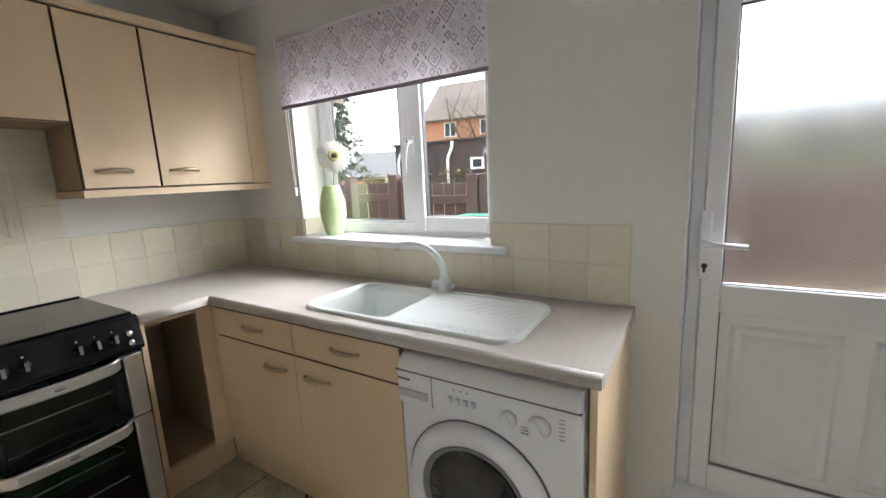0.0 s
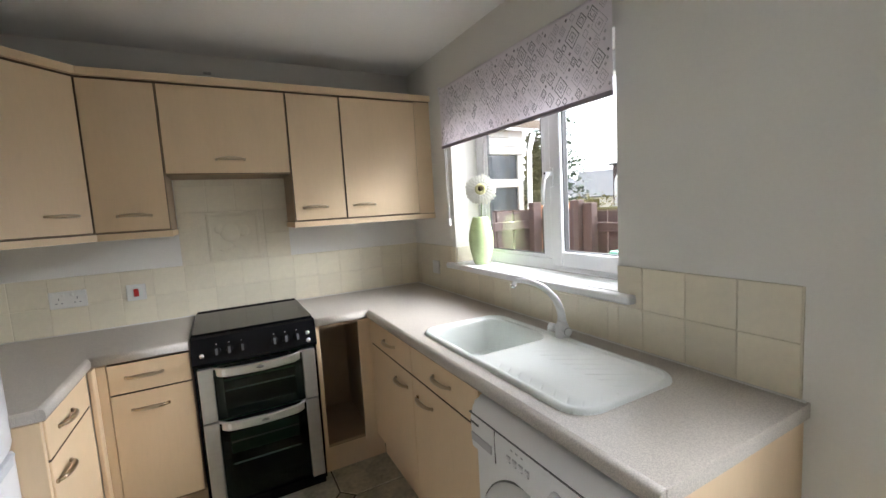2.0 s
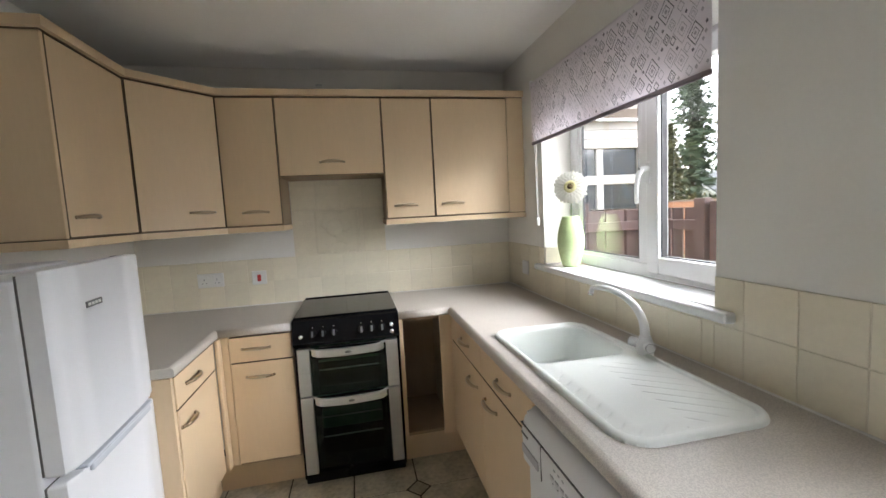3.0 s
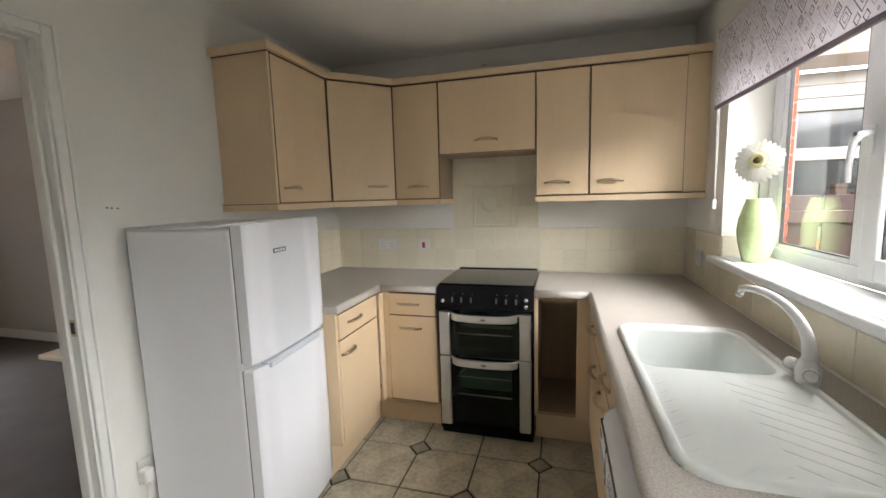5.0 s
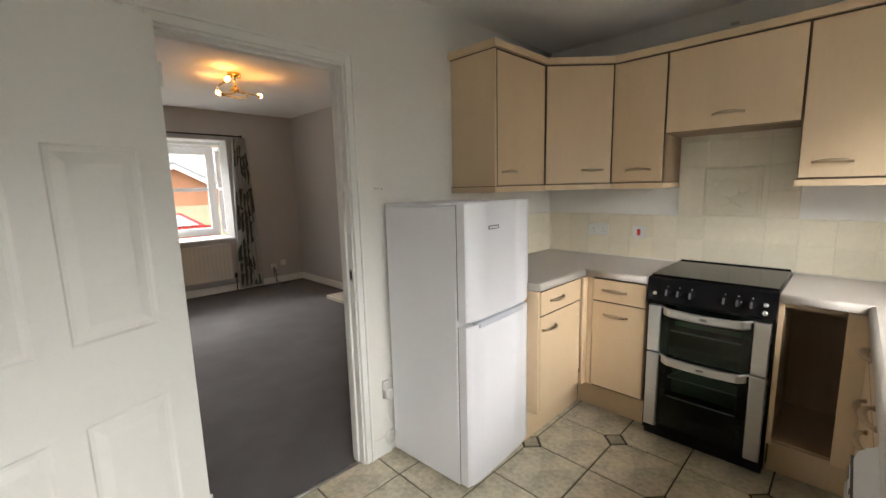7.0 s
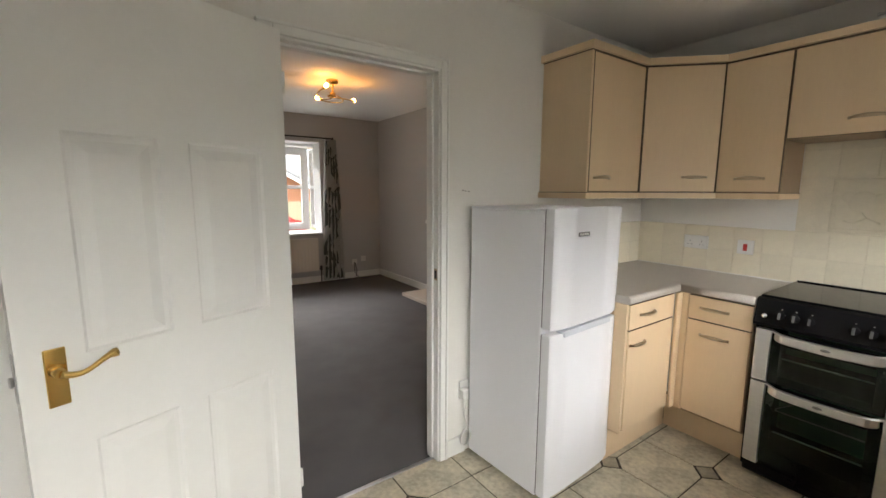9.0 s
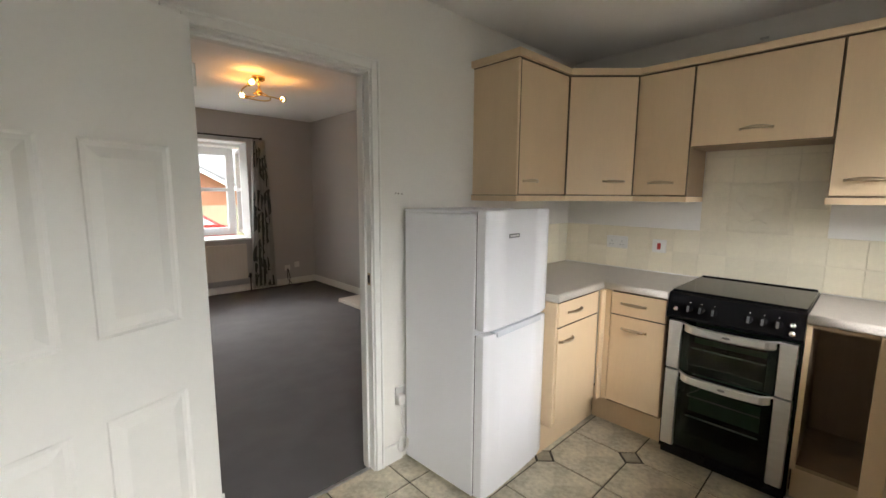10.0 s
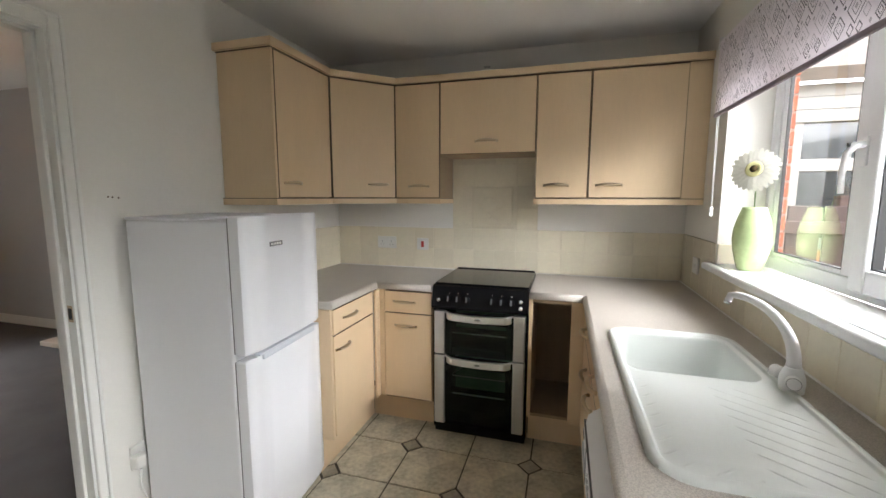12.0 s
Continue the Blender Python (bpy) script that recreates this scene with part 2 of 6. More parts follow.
def tube(bm, pts, r, seg=10, caps=True, mi=0):
    """A round bar along points; r is a number or one radius a point."""
    pts = [Vector(p) for p in pts]
    rs = r if isinstance(r, (list, tuple)) else [r] * len(pts)
    rings, side = [], None
    for i, p in enumerate(pts):
        d = (pts[min(i + 1, len(pts) - 1)] - pts[max(i - 1, 0)]).normalized()
        if side is None:
            side = d.cross(Vector((0, 0, 1)) if abs(d.z) < 0.9 else Vector((1, 0, 0))).normalized()
        side = (side - d * side.dot(d)).normalized()
        up = d.cross(side)
        rings.append([bm.verts.new(p + (side * math.cos(a) + up * math.sin(a)) * rs[i]) for a in (2 * math.pi * k / seg for k in range(seg))])
    for a, b in zip(rings, rings[1:]):
        for k in range(seg):
            f = bm.faces.new((a[k], a[(k + 1) % seg], b[(k + 1) % seg], b[k]))
            f.smooth, f.material_index = True, mi
    if caps:
        bm.faces.new(rings[0][::-1]).material_index = mi
        bm.faces.new(rings[-1]).material_index = mi
    return bm


def lathe(bm, profile, cx=0, cy=0, seg=32, mi=0):
    """A turned body round an upright axis: profile is (radius, height)."""
    rings = [[bm.verts.new((cx + max(r, 1e-4) * math.cos(a), cy + max(r, 1e-4) * math.sin(a), z)) for a in (2 * math.pi * k / seg for k in range(seg))] for r, z in profile]
    for a, b in zip(rings, rings[1:]):
        for k in range(seg):
            f = bm.faces.new((a[k], a[(k + 1) % seg], b[(k + 1) % seg], b[k]))
            f.smooth, f.material_index = True, mi
    return bm


def turn(bm, m):
    bm.transform(m)
    return bm


def mesh_of(name, bm, mats):
    bmesh.ops.recalc_face_normals(bm, faces=bm.faces)
    me = bpy.data.meshes.new(name)
    bm.to_mesh(me)
    bm.free()
    for m in mats if isinstance(mats, (list, tuple)) else (mats,):
        me.materials.append(m)
    return me


def thing(name, m, label, category, group=""):
    ob = new(name)
    ob.empty_display_size = 0.1
    ob.matrix_world = m
    return tagged(ob, label, category, group)


def part(name, bm, mats, parent, label=""):
    ob = new(name, mesh_of(name, bm, mats))
    ob.parent = parent
    return tagged(ob, label)


def solid(name, bm, mats, label, category, group="", m=None):
    ob = new(name, mesh_of(name, bm, mats))
    if m is not None:
        ob.matrix_world = m
    return tagged(ob, label, category, group)


def setting(name, bm, mats, label=""):
    return tagged(new(name, mesh_of(name, bm, mats)), label, name.split("_")[0], "", "structure")


def B():
    return bmesh.new()


def place(x, y, z, facing):
    """The pose of a thing whose local front is -y. facing: the world side that its front looks to."""
    return pose(x, y, z, 0, 0, {"-y": 0, "+x": 90, "+y": 180, "-x": -90}[facing])

# ---- the shell: kitchen x -1.11..2.45, y 3.85..6.20; living room x -1.27..2.45, y -0.75..3.75 ----
XW, XE, YS, YN, CEIL, LCEIL = -1.11, 2.45, 3.85, 6.20, 2.365, 2.515
LY0, LY1, LXW = -0.75, 3.75, -1.27
WX0, WX1, WZ0, WZ1 = -0.545, 0.612, 1.09, 2.02          # kitchen window opening
DX0, DX1, DZ0, DZ1 = 1.312, 2.23, 0.20, 2.03            # back door opening
IX0, IX1, IZ1 = 0.672, 1.437, 1.983                      # inner doorway
BX0, BX1, BZ0, BZ1 = -0.29, 2.0, 0.745, 2.13            # living room bay opening

b = B()
NY, FY = YN + 0.225, 6.375                              # outer face of the inner leaf, face of the window frame
box(b, XW - 0.28, WX0, YN, NY, -0.3, 2.6)
box(b, WX1, DX0, YN, NY, -0.3, 2.6)
box(b, DX1, XE + 0.28, YN, NY, -0.3, 2.6)
box(b, WX0, WX1, YN, NY, -0.3, WZ0)
box(b, WX0, WX1, YN, NY, WZ1, 2.6)
box(b, DX0, DX1, YN, NY, -0.3, DZ0)
box(b, DX0, DX1, YN, NY, DZ1, 2.6)
wall_north = setting("wall_north", b, M_WALL, "grey painted kitchen wall with window and back door")
b = B()
box(b, XW - 0.28, XW, YS, YN, -0.3, 2.6)
wall_west = setting("wall_west", b, M_WALL, "grey painted kitchen wall behind the cooker")
b = B()
box(b, LXW - 0.28, IX0, LY1, YS, -0.3, 2.6)
box(b, IX1, XE, LY1, YS, 0, 2.6)
box(b, IX0, IX1, LY1, YS, IZ1, 2.6)
wall_south = setting("wall_south", b, M_WALL, "grey painted wall with the inner doorway")
b = B()
box(b, XE, XE + 0.28, LY0 - 0.3, YN, -0.3, 2.6)
setting("wall_east", b, M_WALL, "grey painted end wall")
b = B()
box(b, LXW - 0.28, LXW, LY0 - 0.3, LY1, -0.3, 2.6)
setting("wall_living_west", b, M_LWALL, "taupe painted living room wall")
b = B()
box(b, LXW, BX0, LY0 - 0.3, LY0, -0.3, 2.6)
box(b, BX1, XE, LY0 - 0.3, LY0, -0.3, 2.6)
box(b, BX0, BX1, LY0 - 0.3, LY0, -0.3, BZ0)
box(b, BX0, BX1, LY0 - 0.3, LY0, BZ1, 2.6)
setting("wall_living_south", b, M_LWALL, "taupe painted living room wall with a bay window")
b = B()
box(b, XW, XE, YS, YN, CEIL, CEIL + 0.2)
setting("ceiling", b, M_CEIL, "white painted kitchen ceiling")
b = B()
box(b, LXW, XE, LY0, LY1, LCEIL, LCEIL + 0.07)
setting("ceiling_living", b, M_CEIL, "white painted living room ceiling")
b = B()
box(b, XW - 0.4, XE + 0.4, LY0 - 0.5, YN + 0.4, 2.6, 2.8)
setting("roof_slab", b, M_ROOF, "roof over the rooms")
b = B()
box(b, XW, XE, YS - 0.05, YN, -0.12, -0.006)
floor = setting("floor", b, M_FGROUT, "stone look tiled kitchen floor with dark grout")
b = B()
box(b, LXW, XE, LY0, YS - 0.05, -0.12, -0.002)
setting("carpet_floor", b, M_CARPET, "dark grey living room carpet")
b = B()
tube(b, [(IX0, YS - 0.04, -0.002), (IX1, YS - 0.04, -0.002)], 0.012, 10)
turn(b, Matrix.Diagonal((1, 1, 0.6, 1)))
setting("threshold", b, M_STEEL, "metal carpet edge strip")

# skirting boards
b = B()
box(b, LXW, LXW + 0.015, LY0 + 0.015, LY1, 0, 0.10, 0.004)
box(b, LXW, BX1, LY0, LY0 + 0.015, 0, 0.10, 0.004)
setting("baseboard_living", b, M_GLOSS, "white gloss skirting board")
b = B()
box(b, IX1 + 0.07, XE, YS, YS + 0.015, 0, 0.10, 0.004)
box(b, 0.52, IX0 - 0.031, YS, YS + 0.015, 0, 0.10, 0.004)
setting("baseboard_kitchen", b, M_GLOSS, "white gloss skirting board")

# inner doorway: lining, stop and architrave
b = B()
box(b, IX0, IX0 + 0.022, LY1 - 0.002, YS + 0.002, 0, IZ1 - 0.022)
box(b, IX1 - 0.022, IX1, LY1 - 0.002, YS + 0.002, 0, IZ1 - 0.022)
box(b, IX0, IX1, LY1 - 0.002, YS + 0.002, IZ1 - 0.022, IZ1)
box(b, IX0 + 0.022, IX0 + 0.034, LY1 + 0.02, YS - 0.036, 0, IZ1 - 0.022, 0.002)
box(b, IX0 + 0.022, IX1 - 0.022, LY1 + 0.02, YS - 0.036, IZ1 - 0.034, IZ1 - 0.022, 0.002)
setting("trim_door_lining", b, M_GLOSS, "white gloss door lining")
b = B()
for y0, y1 in ((YS, YS + 0.016), (LY1 - 0.016, LY1)):
    box(b, IX0 - 0.018, IX0 + 0.014, y0, y1, 0, IZ1 + 0.032, 0.005, 2)
    box(b, IX1 - 0.014, IX1 + 0.040, y0, y1, 0, IZ1 + 0.032, 0.005, 2)
    box(b, IX0 + 0.014, IX1 - 0.014, y0, y1, IZ1 - 0.014, IZ1 + 0.032, 0.005, 2)
    box(b, IX0 - 0.030, IX0 - 0.018, y0 - 0.004, y1 + 0.004, 0, IZ1 + 0.034, 0.004, 2)
    box(b, IX0 - 0.018, IX1 + 0.042, y0 - 0.004, y1 + 0.004, IZ1 + 0.020, IZ1 + 0.034, 0.004, 2)
setting("trim_architrave", b, M_GLOSS, "white gloss moulded architrave")
b = B()
box(b, IX0 + 0.022, IX0 + 0.0235, YS - 0.031, YS - 0.007, 0.972, 1.032)
strike = thing("strike_plate", pose(0, 0, 0), "dull metal strike plate in the white door jamb", "strike plate")
part("plate", b, M_NICKEL, strike)
b = B()
box(b, IX0 + 0.0233, IX0 + 0.0245, YS - 0.028, YS - 0.010, 0.982, 1.022)
part("latch_hole", b, M_DARK, strike)


def panel_door(hx, hy, angle):
    """A white moulded six-panel door, hinged at (hx, hy); local x runs from the hinge, +y is the kitchen face."""
    t = thing("panel_door", pose(hx, hy, 0.008, 0, 0, angle), "white moulded panel door standing open into the kitchen", "door")
    w, h, d = 0.755, 1.965, 0.036
    b = B()
    xs, zs = [0, 0.095, 0.335, 0.415, 0.625, w], [0, 0.21, 0.745, 0.985, 1.548, h]
    for s in (1, -1):
        vs = {}

        def vert(x, z, y):
            k = (round(x, 4), round(z, 4), y)
            if k not in vs:
                vs[k] = b.verts.new((x, s * y, z))
            return vs[k]
        y0 = d / 2
        for i in range(5):
            for j in range(5):
                x0, x1, z0, z1 = xs[i], xs[i + 1], zs[j], zs[j + 1]
                if i in (1, 3) and j in (1, 3):
                    rings, spec = [], ((0, 0), (0.008, -0.006), (0.020, -0.007), (0.050, -0.001))
                    for o, dy in spec:
                        rings.append([vert(x0 + o, z0 + o, y0 + dy), vert(x1 - o, z0 + o, y0 + dy), vert(x1 - o, z1 - o, y0 + dy), vert(x0 + o, z1 - o, y0 + dy)])
                    for a, c in zip(rings, rings[1:]):
                        for k in range(4):
                            b.faces.new((a[k], a[(k + 1) % 4], c[(k + 1) % 4], c[k]))
                    b.faces.new(rings[-1])
                else:
                    b.faces.new((vert(x0, z0, y0), vert(x1, z0, y0), vert(x1, z1, y0), vert(x0, z1, y0)))
    bmesh.ops.remove_doubles(b, verts=b.verts, dist=1e-5)
    edge = [(0, 0), (w, 0), (w, h), (0, h)]
    for (xa, za), (xb, zb) in zip(edge, edge[1:] + edge[:1]):
        b.faces.new([b.verts.new(p) for p in ((xa, -d / 2, za), (xb, -d / 2, zb), (xb, d / 2, zb), (xa, d / 2, za))])
    part("leaf", b, M_GLOSS, t)
    for s in (1, -1):
        y = s * d / 2
        b = B()
        box(b, 0.665, 0.708, min(y, y + s * 0.006), max(y, y + s * 0.006), 0.868, 1.018, 0.003, 2)
        plate = part("lock_plate", b, M_BRASS, t, "polished brass back plate")
        b = B()
        tube(b, [(0.688, y + s * 0.004, 0.962), (0.688, y + s * 0.045, 0.962)], [0.016, 0.010], 12)
        ps = []
        for k in range(13):
            f = k / 12
            ps.append((0.688 - 0.115 * f, y + s * (0.045 + 0.006 * math.sin(3 * f)), 0.962 - 0.010 * math.sin(f * 5.2) + 0.012 * f * f))
        tube(b, ps, [0.0095 - 0.003 * math.sin(k / 12 * 3) + (0.003 if k > 10 else 0) for k in range(13)], 10)
        part("lever", b, M_BRASS, plate, "curved brass lever handle")
    b = B()
    box(b, w, w + 0.002, -0.012, 0.012, 0.90, 1.02)
    box(b, w + 0.002, w + 0.012, -0.006, 0.006, 0.94, 0.965, 0.003)
    part("latch", b, M_STEEL, t)
    for z in (0.2, 1.75):
        b = B()
        tube(b, [(-0.004, d / 2, z), (-0.004, d / 2, z + 0.075)], 0.006, 10)
        part("hinge", b, M_GLOSS, t)
    return t


panel_door(1.414, 3.885, 21.1)


# ---- windows and back door ----
def pane(name, x0, x1, y, z0, z1, mat, parent, thick=0.006):
    b = B()
    box(b, x0, x1, y, y + thick, z0, z1)
    ob = part(name, b, mat, parent)
    ob.visible_shadow = False
    return ob


win = thing("window_1", pose(0, 0, 0), "white plastic casement window, closed", "window")
tagged(win, kind="structure")
b = B()
for x0, x1, z0, z1 in ((WX0, -0.515, 1.105, 2.02), (0.54, WX1, 1.105, 2.02), (0.055, 0.110, 1.165, 1.965), (-0.515, 0.54, 1.105, 1.165), (-0.515, 0.54, 1.965, 2.02)):
    box(b, x0, x1, FY, FY + 0.042, z0, z1, 0.006, 2)
box(b, -0.515, -0.468, FY, FY + 0.018, 1.165, 1.965, 0.004, 2)
part("window_frame", b, M_UPVC, win)
b = B()
for x0, x1, z0, z1 in ((-0.468, -0.430, 1.165, 1.965), (0.030, 0.055, 1.165, 1.965), (-0.430, 0.030, 1.165, 1.182), (-0.430, 0.030, 1.945, 1.965)):
    box(b, x0, x1, FY + 0.004, FY + 0.018, z0, z1, 0.004, 2)
part("glazing_bead", b, M_UPVC, win)
b = B()
for x0, x1, z0, z1 in ((-0.431, -0.427, 1.18, 1.945), (0.026, 0.030, 1.18, 1.945), (-0.430, 0.030, 1.182, 1.186)):
    box(b, x0, x1, FY + 0.006, FY + 0.019, z0, z1)
part("gasket", b, M_DARK, win)
pane("pane", -0.468, 0.050, FY + 0.0195, 1.18, 1.947, M_GLASS, win, 0.004)
b = B()
for x0, x1, z0, z1 in ((0.100, 0.172, 1.128, 1.998), (0.520, 0.592, 1.128, 1.998), (0.172, 0.520, 1.128, 1.203), (0.172, 0.520, 1.930, 1.998)):
    box(b, x0, x1, FY - 0.014, FY + 0.04, z0, z1, 0.007, 2)
sash = part("sash", b, M_UPVC, win)
b = B()
for x0, x1, z0, z1 in ((0.171, 0.176, 1.2, 1.930), (0.516, 0.521, 1.2, 1.930), (0.172, 0.520, 1.202, 1.207)):
    box(b, x0, x1, FY + 0.002, FY + 0.03, z0, z1)
part("gasket", b, M_DARK, sash)
pane("pane", 0.173, 0.519, FY + 0.028, 1.204, 1.931, M_GLASS, sash, 0.004)
b = B()
box(b, 0.107, 0.130, FY - 0.022, FY - 0.014, 1.51, 1.60, 0.003, 2)
tube(b, [(0.119, FY - 0.018, 1.575), (0.119, FY - 0.045, 1.572), (0.112, FY - 0.058, 1.55), (0.102, FY - 0.06, 1.49), (0.096, FY - 0.055, 1.43)], [0.011, 0.012, 0.010, 0.009, 0.008], 12)
part("handle", b, M_UPVC, sash, "white lever window handle")
b = B()
box(b, 0.115, 0.123, FY - 0.064, FY - 0.056, 1.568, 1.58, 0.002)
part("lock_button", b, M_DARK, sash)
b = B()
box(b, WX0 - 0.06, WX1 + 0.075, YN - 0.045, YN, 1.072, 1.105, 0.010, 3)
box(b, WX0 + 0.002, WX1 - 0.002, YN, FY - 0.001, 1.0905, 1.105)
setting("window_sill", b, M_UPVC, "white plastic window sill")

door = thing("door_1", pose(0, 0, 0), "white plastic back door with obscured glass", "door")
tagged(door, kind="structure")
DYF = 6.225
b = B()
box(b, DX0 + 0.006, DX0 + 0.048, DYF + 0.040, DYF + 0.07, DZ0, DZ1, 0.004, 2)
box(b, DX0 - 0.004, DX0 + 0.005, YN - 0.004, DYF + 0.07, DZ0, DZ1, 0.003, 2)
box(b, DX1 - 0.045, DX1, DYF, DYF + 0.07, DZ0, DZ1, 0.006, 2)
box(b, DX0 + 0.045, DX1 - 0.045, DYF, DYF + 0.07, DZ1 - 0.06, DZ1, 0.006, 2)
box(b, DX0 - 0.02, DX1 + 0.02, DYF - 0.075, DYF + 0.07, DZ0 + 0.002, DZ0 + 0.032, 0.006, 2)
box(b, DX0 + 0.001, DX0 + 0.075, DYF + 0.0705, DYF + 0.085, DZ0 + 0.001, DZ1 - 0.001)
box(b, DX1 - 0.075, DX1 - 0.001, DYF + 0.0705, DYF + 0.085, DZ0 + 0.001, DZ1 - 0.001)
box(b, DX0 + 0.075, DX1 - 0.075, DYF + 0.0705, DYF + 0.085, DZ1 - 0.09, DZ1 - 0.001)
part("door_frame", b, M_UPVC, door)
b = B()
lx0, lx1, lz0, lz1, ly = DX0 + 0.05, DX1 - 0.05, 0.24, DZ1 - 0.065, DYF + 0.016
gx0, gx1, gz0, gz1 = 1.419, 2.115, 1.003, 1.862
px0, px1, pz0, pz1 = 1.417, 2.115, 0.335, 0.905
box(b, lx0, gx0, ly, ly + 0.05, lz0, lz1, 0.005, 2)
box(b, gx1, lx1, ly, ly + 0.05, lz0, lz1, 0.005, 2)
for z0, z1 in ((lz0, pz0), (pz1, gz0), (gz1, lz1)):
    box(b, gx0, gx1, ly, ly + 0.05, z0, z1, 0.005, 2)
part("stiles", b, M_UPVC, door)
b = B()
box(b, px0, px1, ly + 0.016, ly + 0.04, pz0, pz1)
for x0, x1 in ((1.455, 1.735), (1.80, 2.085)):
    ring = []
    for off, dy in ((0, 0.0155), (0.012, 0.008), (0.03, 0.010), (0.045, 0.004)):
        ring.append([b.verts.new(p) for p in ((x0 + off, ly + dy, 0.375 + off), (x1 - off, ly + dy, 0.375 + off), (x1 - off, ly + dy, 0.87 - off), (x0 + off, ly + dy, 0.87 - off))])
    for a, c in zip(ring, ring[1:]):
        for k in range(4):
            b.faces.new((a[k], a[(k + 1) % 4], c[(k + 1) % 4], c[k]))
    b.faces.new(ring[-1])
part("lower_panel", b, M_UPVC, door)
b = B()
for x0, x1, z0, z1 in ((px0, px0 + 0.006, pz0, pz1), (px1 - 0.006, px1, pz0, pz1), (px0, px1, pz0, pz0 + 0.006), (gx0, gx0 + 0.005, gz0, gz1), (gx0, gx1, gz1 - 0.006, gz1), (gx0, gx1, gz0, gz0 + 0.004)):
    box(b, x0, x1, ly + 0.008, ly + 0.02, z0, z1)
part("gasket", b, M_GREYPRINT, door)
pane("pane", gx0, gx1, ly + 0.018, gz0, gz1, M_FROST, door)
b = B()
box(b, 1.352, 1.384, ly - 0.010, ly, 1.02, 1.25, 0.006, 3)
hp = part("handle_plate", b, M_UPVC, door)
b = B()
tube(b, [(1.368, ly - 0.008, 1.145), (1.368, ly - 0.05, 1.145)], 0.011, 12)
tube(b, [(1.360, ly - 0.05, 1.145), (1.42, ly - 0.055, 1.143), (1.478, ly - 0.05, 1.14)], [0.011, 0.009, 0.008], 12)
part("lever", b, M_UPVC, hp, "white lever handle")
b = B()
tube(b, [(1.368, ly - 0.0085, 1.066), (1.368, ly - 0.0125, 1.066)], 0.009, 14)
box(b, 1.364, 1.372, ly - 0.0125, ly - 0.0095, 1.043, 1.063, 0.002)
part("keyhole", b, M_DARK, hp)
b = B()
box(b, DX0 - 0.0, DX1, DYF - 0.045, DYF - 0.026, 0.0, DZ0)
setting("door_step_riser", b, M_DARK, "dark riser below the back door")

# ---- roller blind ----
blind = thing("roller_blind", pose(0, 0, 0), "mauve-white roller blind printed with grey diamonds, half lowered", "roller blind")
BY, bx0, bx1, bz0, bz1 = 6.150, -0.56, 0.640, 1.787, 2.115
b = B()
box(b, bx0, bx1, BY, BY + 0.0012, bz0, bz1)
fabric = part("fabric", b, M_BLIND, blind)
b = B()
rng = random.Random(7)
cells = []
for big, tries in ((0.043, 60), (0.036, 120), (0.029, 300), (0.022, 700), (0.017, 1200), (0.012, 1800)):
    for _ in range(tries):
        r = big * rng.uniform(0.92, 1.05)
        x, z = rng.uniform(bx0 + r, bx1 - r), rng.uniform(bz0 + 0.012 + r, bz1 - r)
        if all(abs(x - a) / 0.84 + abs(z - c) > r + q + 0.004 for a, c, q in cells):
            cells.append((x, z, r))
pale = B()
for x, z, r in cells:
    dark = rng.random() < 0.42
    if r > 0.0135:
        bands = [(r, r - (0.0046 if dark else 0.0034))]
        if r > 0.019:
            bands.append((r * 0.52, r * 0.52 - 0.0030))
        if r > 0.033:
            bands.append((r * 0.20, 0.0005))
    else:
        bands = [(r * 0.62, 0.0005)]
    for ro, ri in bands:
        c_ = b if dark and ro > r * 0.5 else pale
        o = [c_.verts.new((x + dx * ro * 0.84, BY - 0.0006, z + dz * ro)) for dx, dz in ((1, 0), (0, 1), (-1, 0), (0, -1))]
        i = [c_.verts.new((x + dx * ri * 0.84, BY - 0.0006, z + dz * ri)) for dx, dz in ((1, 0), (0, 1), (-1, 0), (0, -1))]
        for k in range(4):
            c_.faces.new((o[k], o[(k + 1) % 4], i[(k + 1) % 4], i[k]))
tagged(part("printed_pattern", b, M_PRINT, fabric, "dark grey printed diamond outlines"), kind="stuff")
tagged(part("printed_pattern", pale, M_PRINT2, fabric, "pale grey printed diamond outlines"), kind="stuff")
b = B()
box(b, bx0, bx1, BY - 0.005, BY + 0.007, bz0 - 0.004, bz0 + 0.014, 0.004, 2)
part("hem_bar", b, M_HEM, blind, "mauve hem bar")
b = B()
tube(b, [(bx0, BY + 0.020, bz1), (bx1, BY + 0.020, bz1)], 0.018, 20)
part("roller", b, M_BLIND, blind)
for x in (bx0 - 0.012, bx1 + 0.002):
    b = B()
    box(b, x, x + 0.010, BY - 0.004, YN, bz1 - 0.03, bz1 + 0.025, 0.004, 2)
    part("bracket", b, M_UPVC, blind)
b = B()
for dx in (-0.004, 0.018):
    tube(b, [(bx0 + 0.012 + dx, BY + 0.01, bz1 - 0.02), (bx0 + 0.016 + dx, BY + 0.008, 1.8), (bx0 + 0.024 + dx * 0.4, BY + 0.01, 1.37)], 0.0018, 6)
box(b, bx0 + 0.018, bx0 + 0.036, BY, BY + 0.016, 1.33, 1.375, 0.005, 2)
part("pull_chain", b, M_UPVC, blind, "white pull chain with weight")

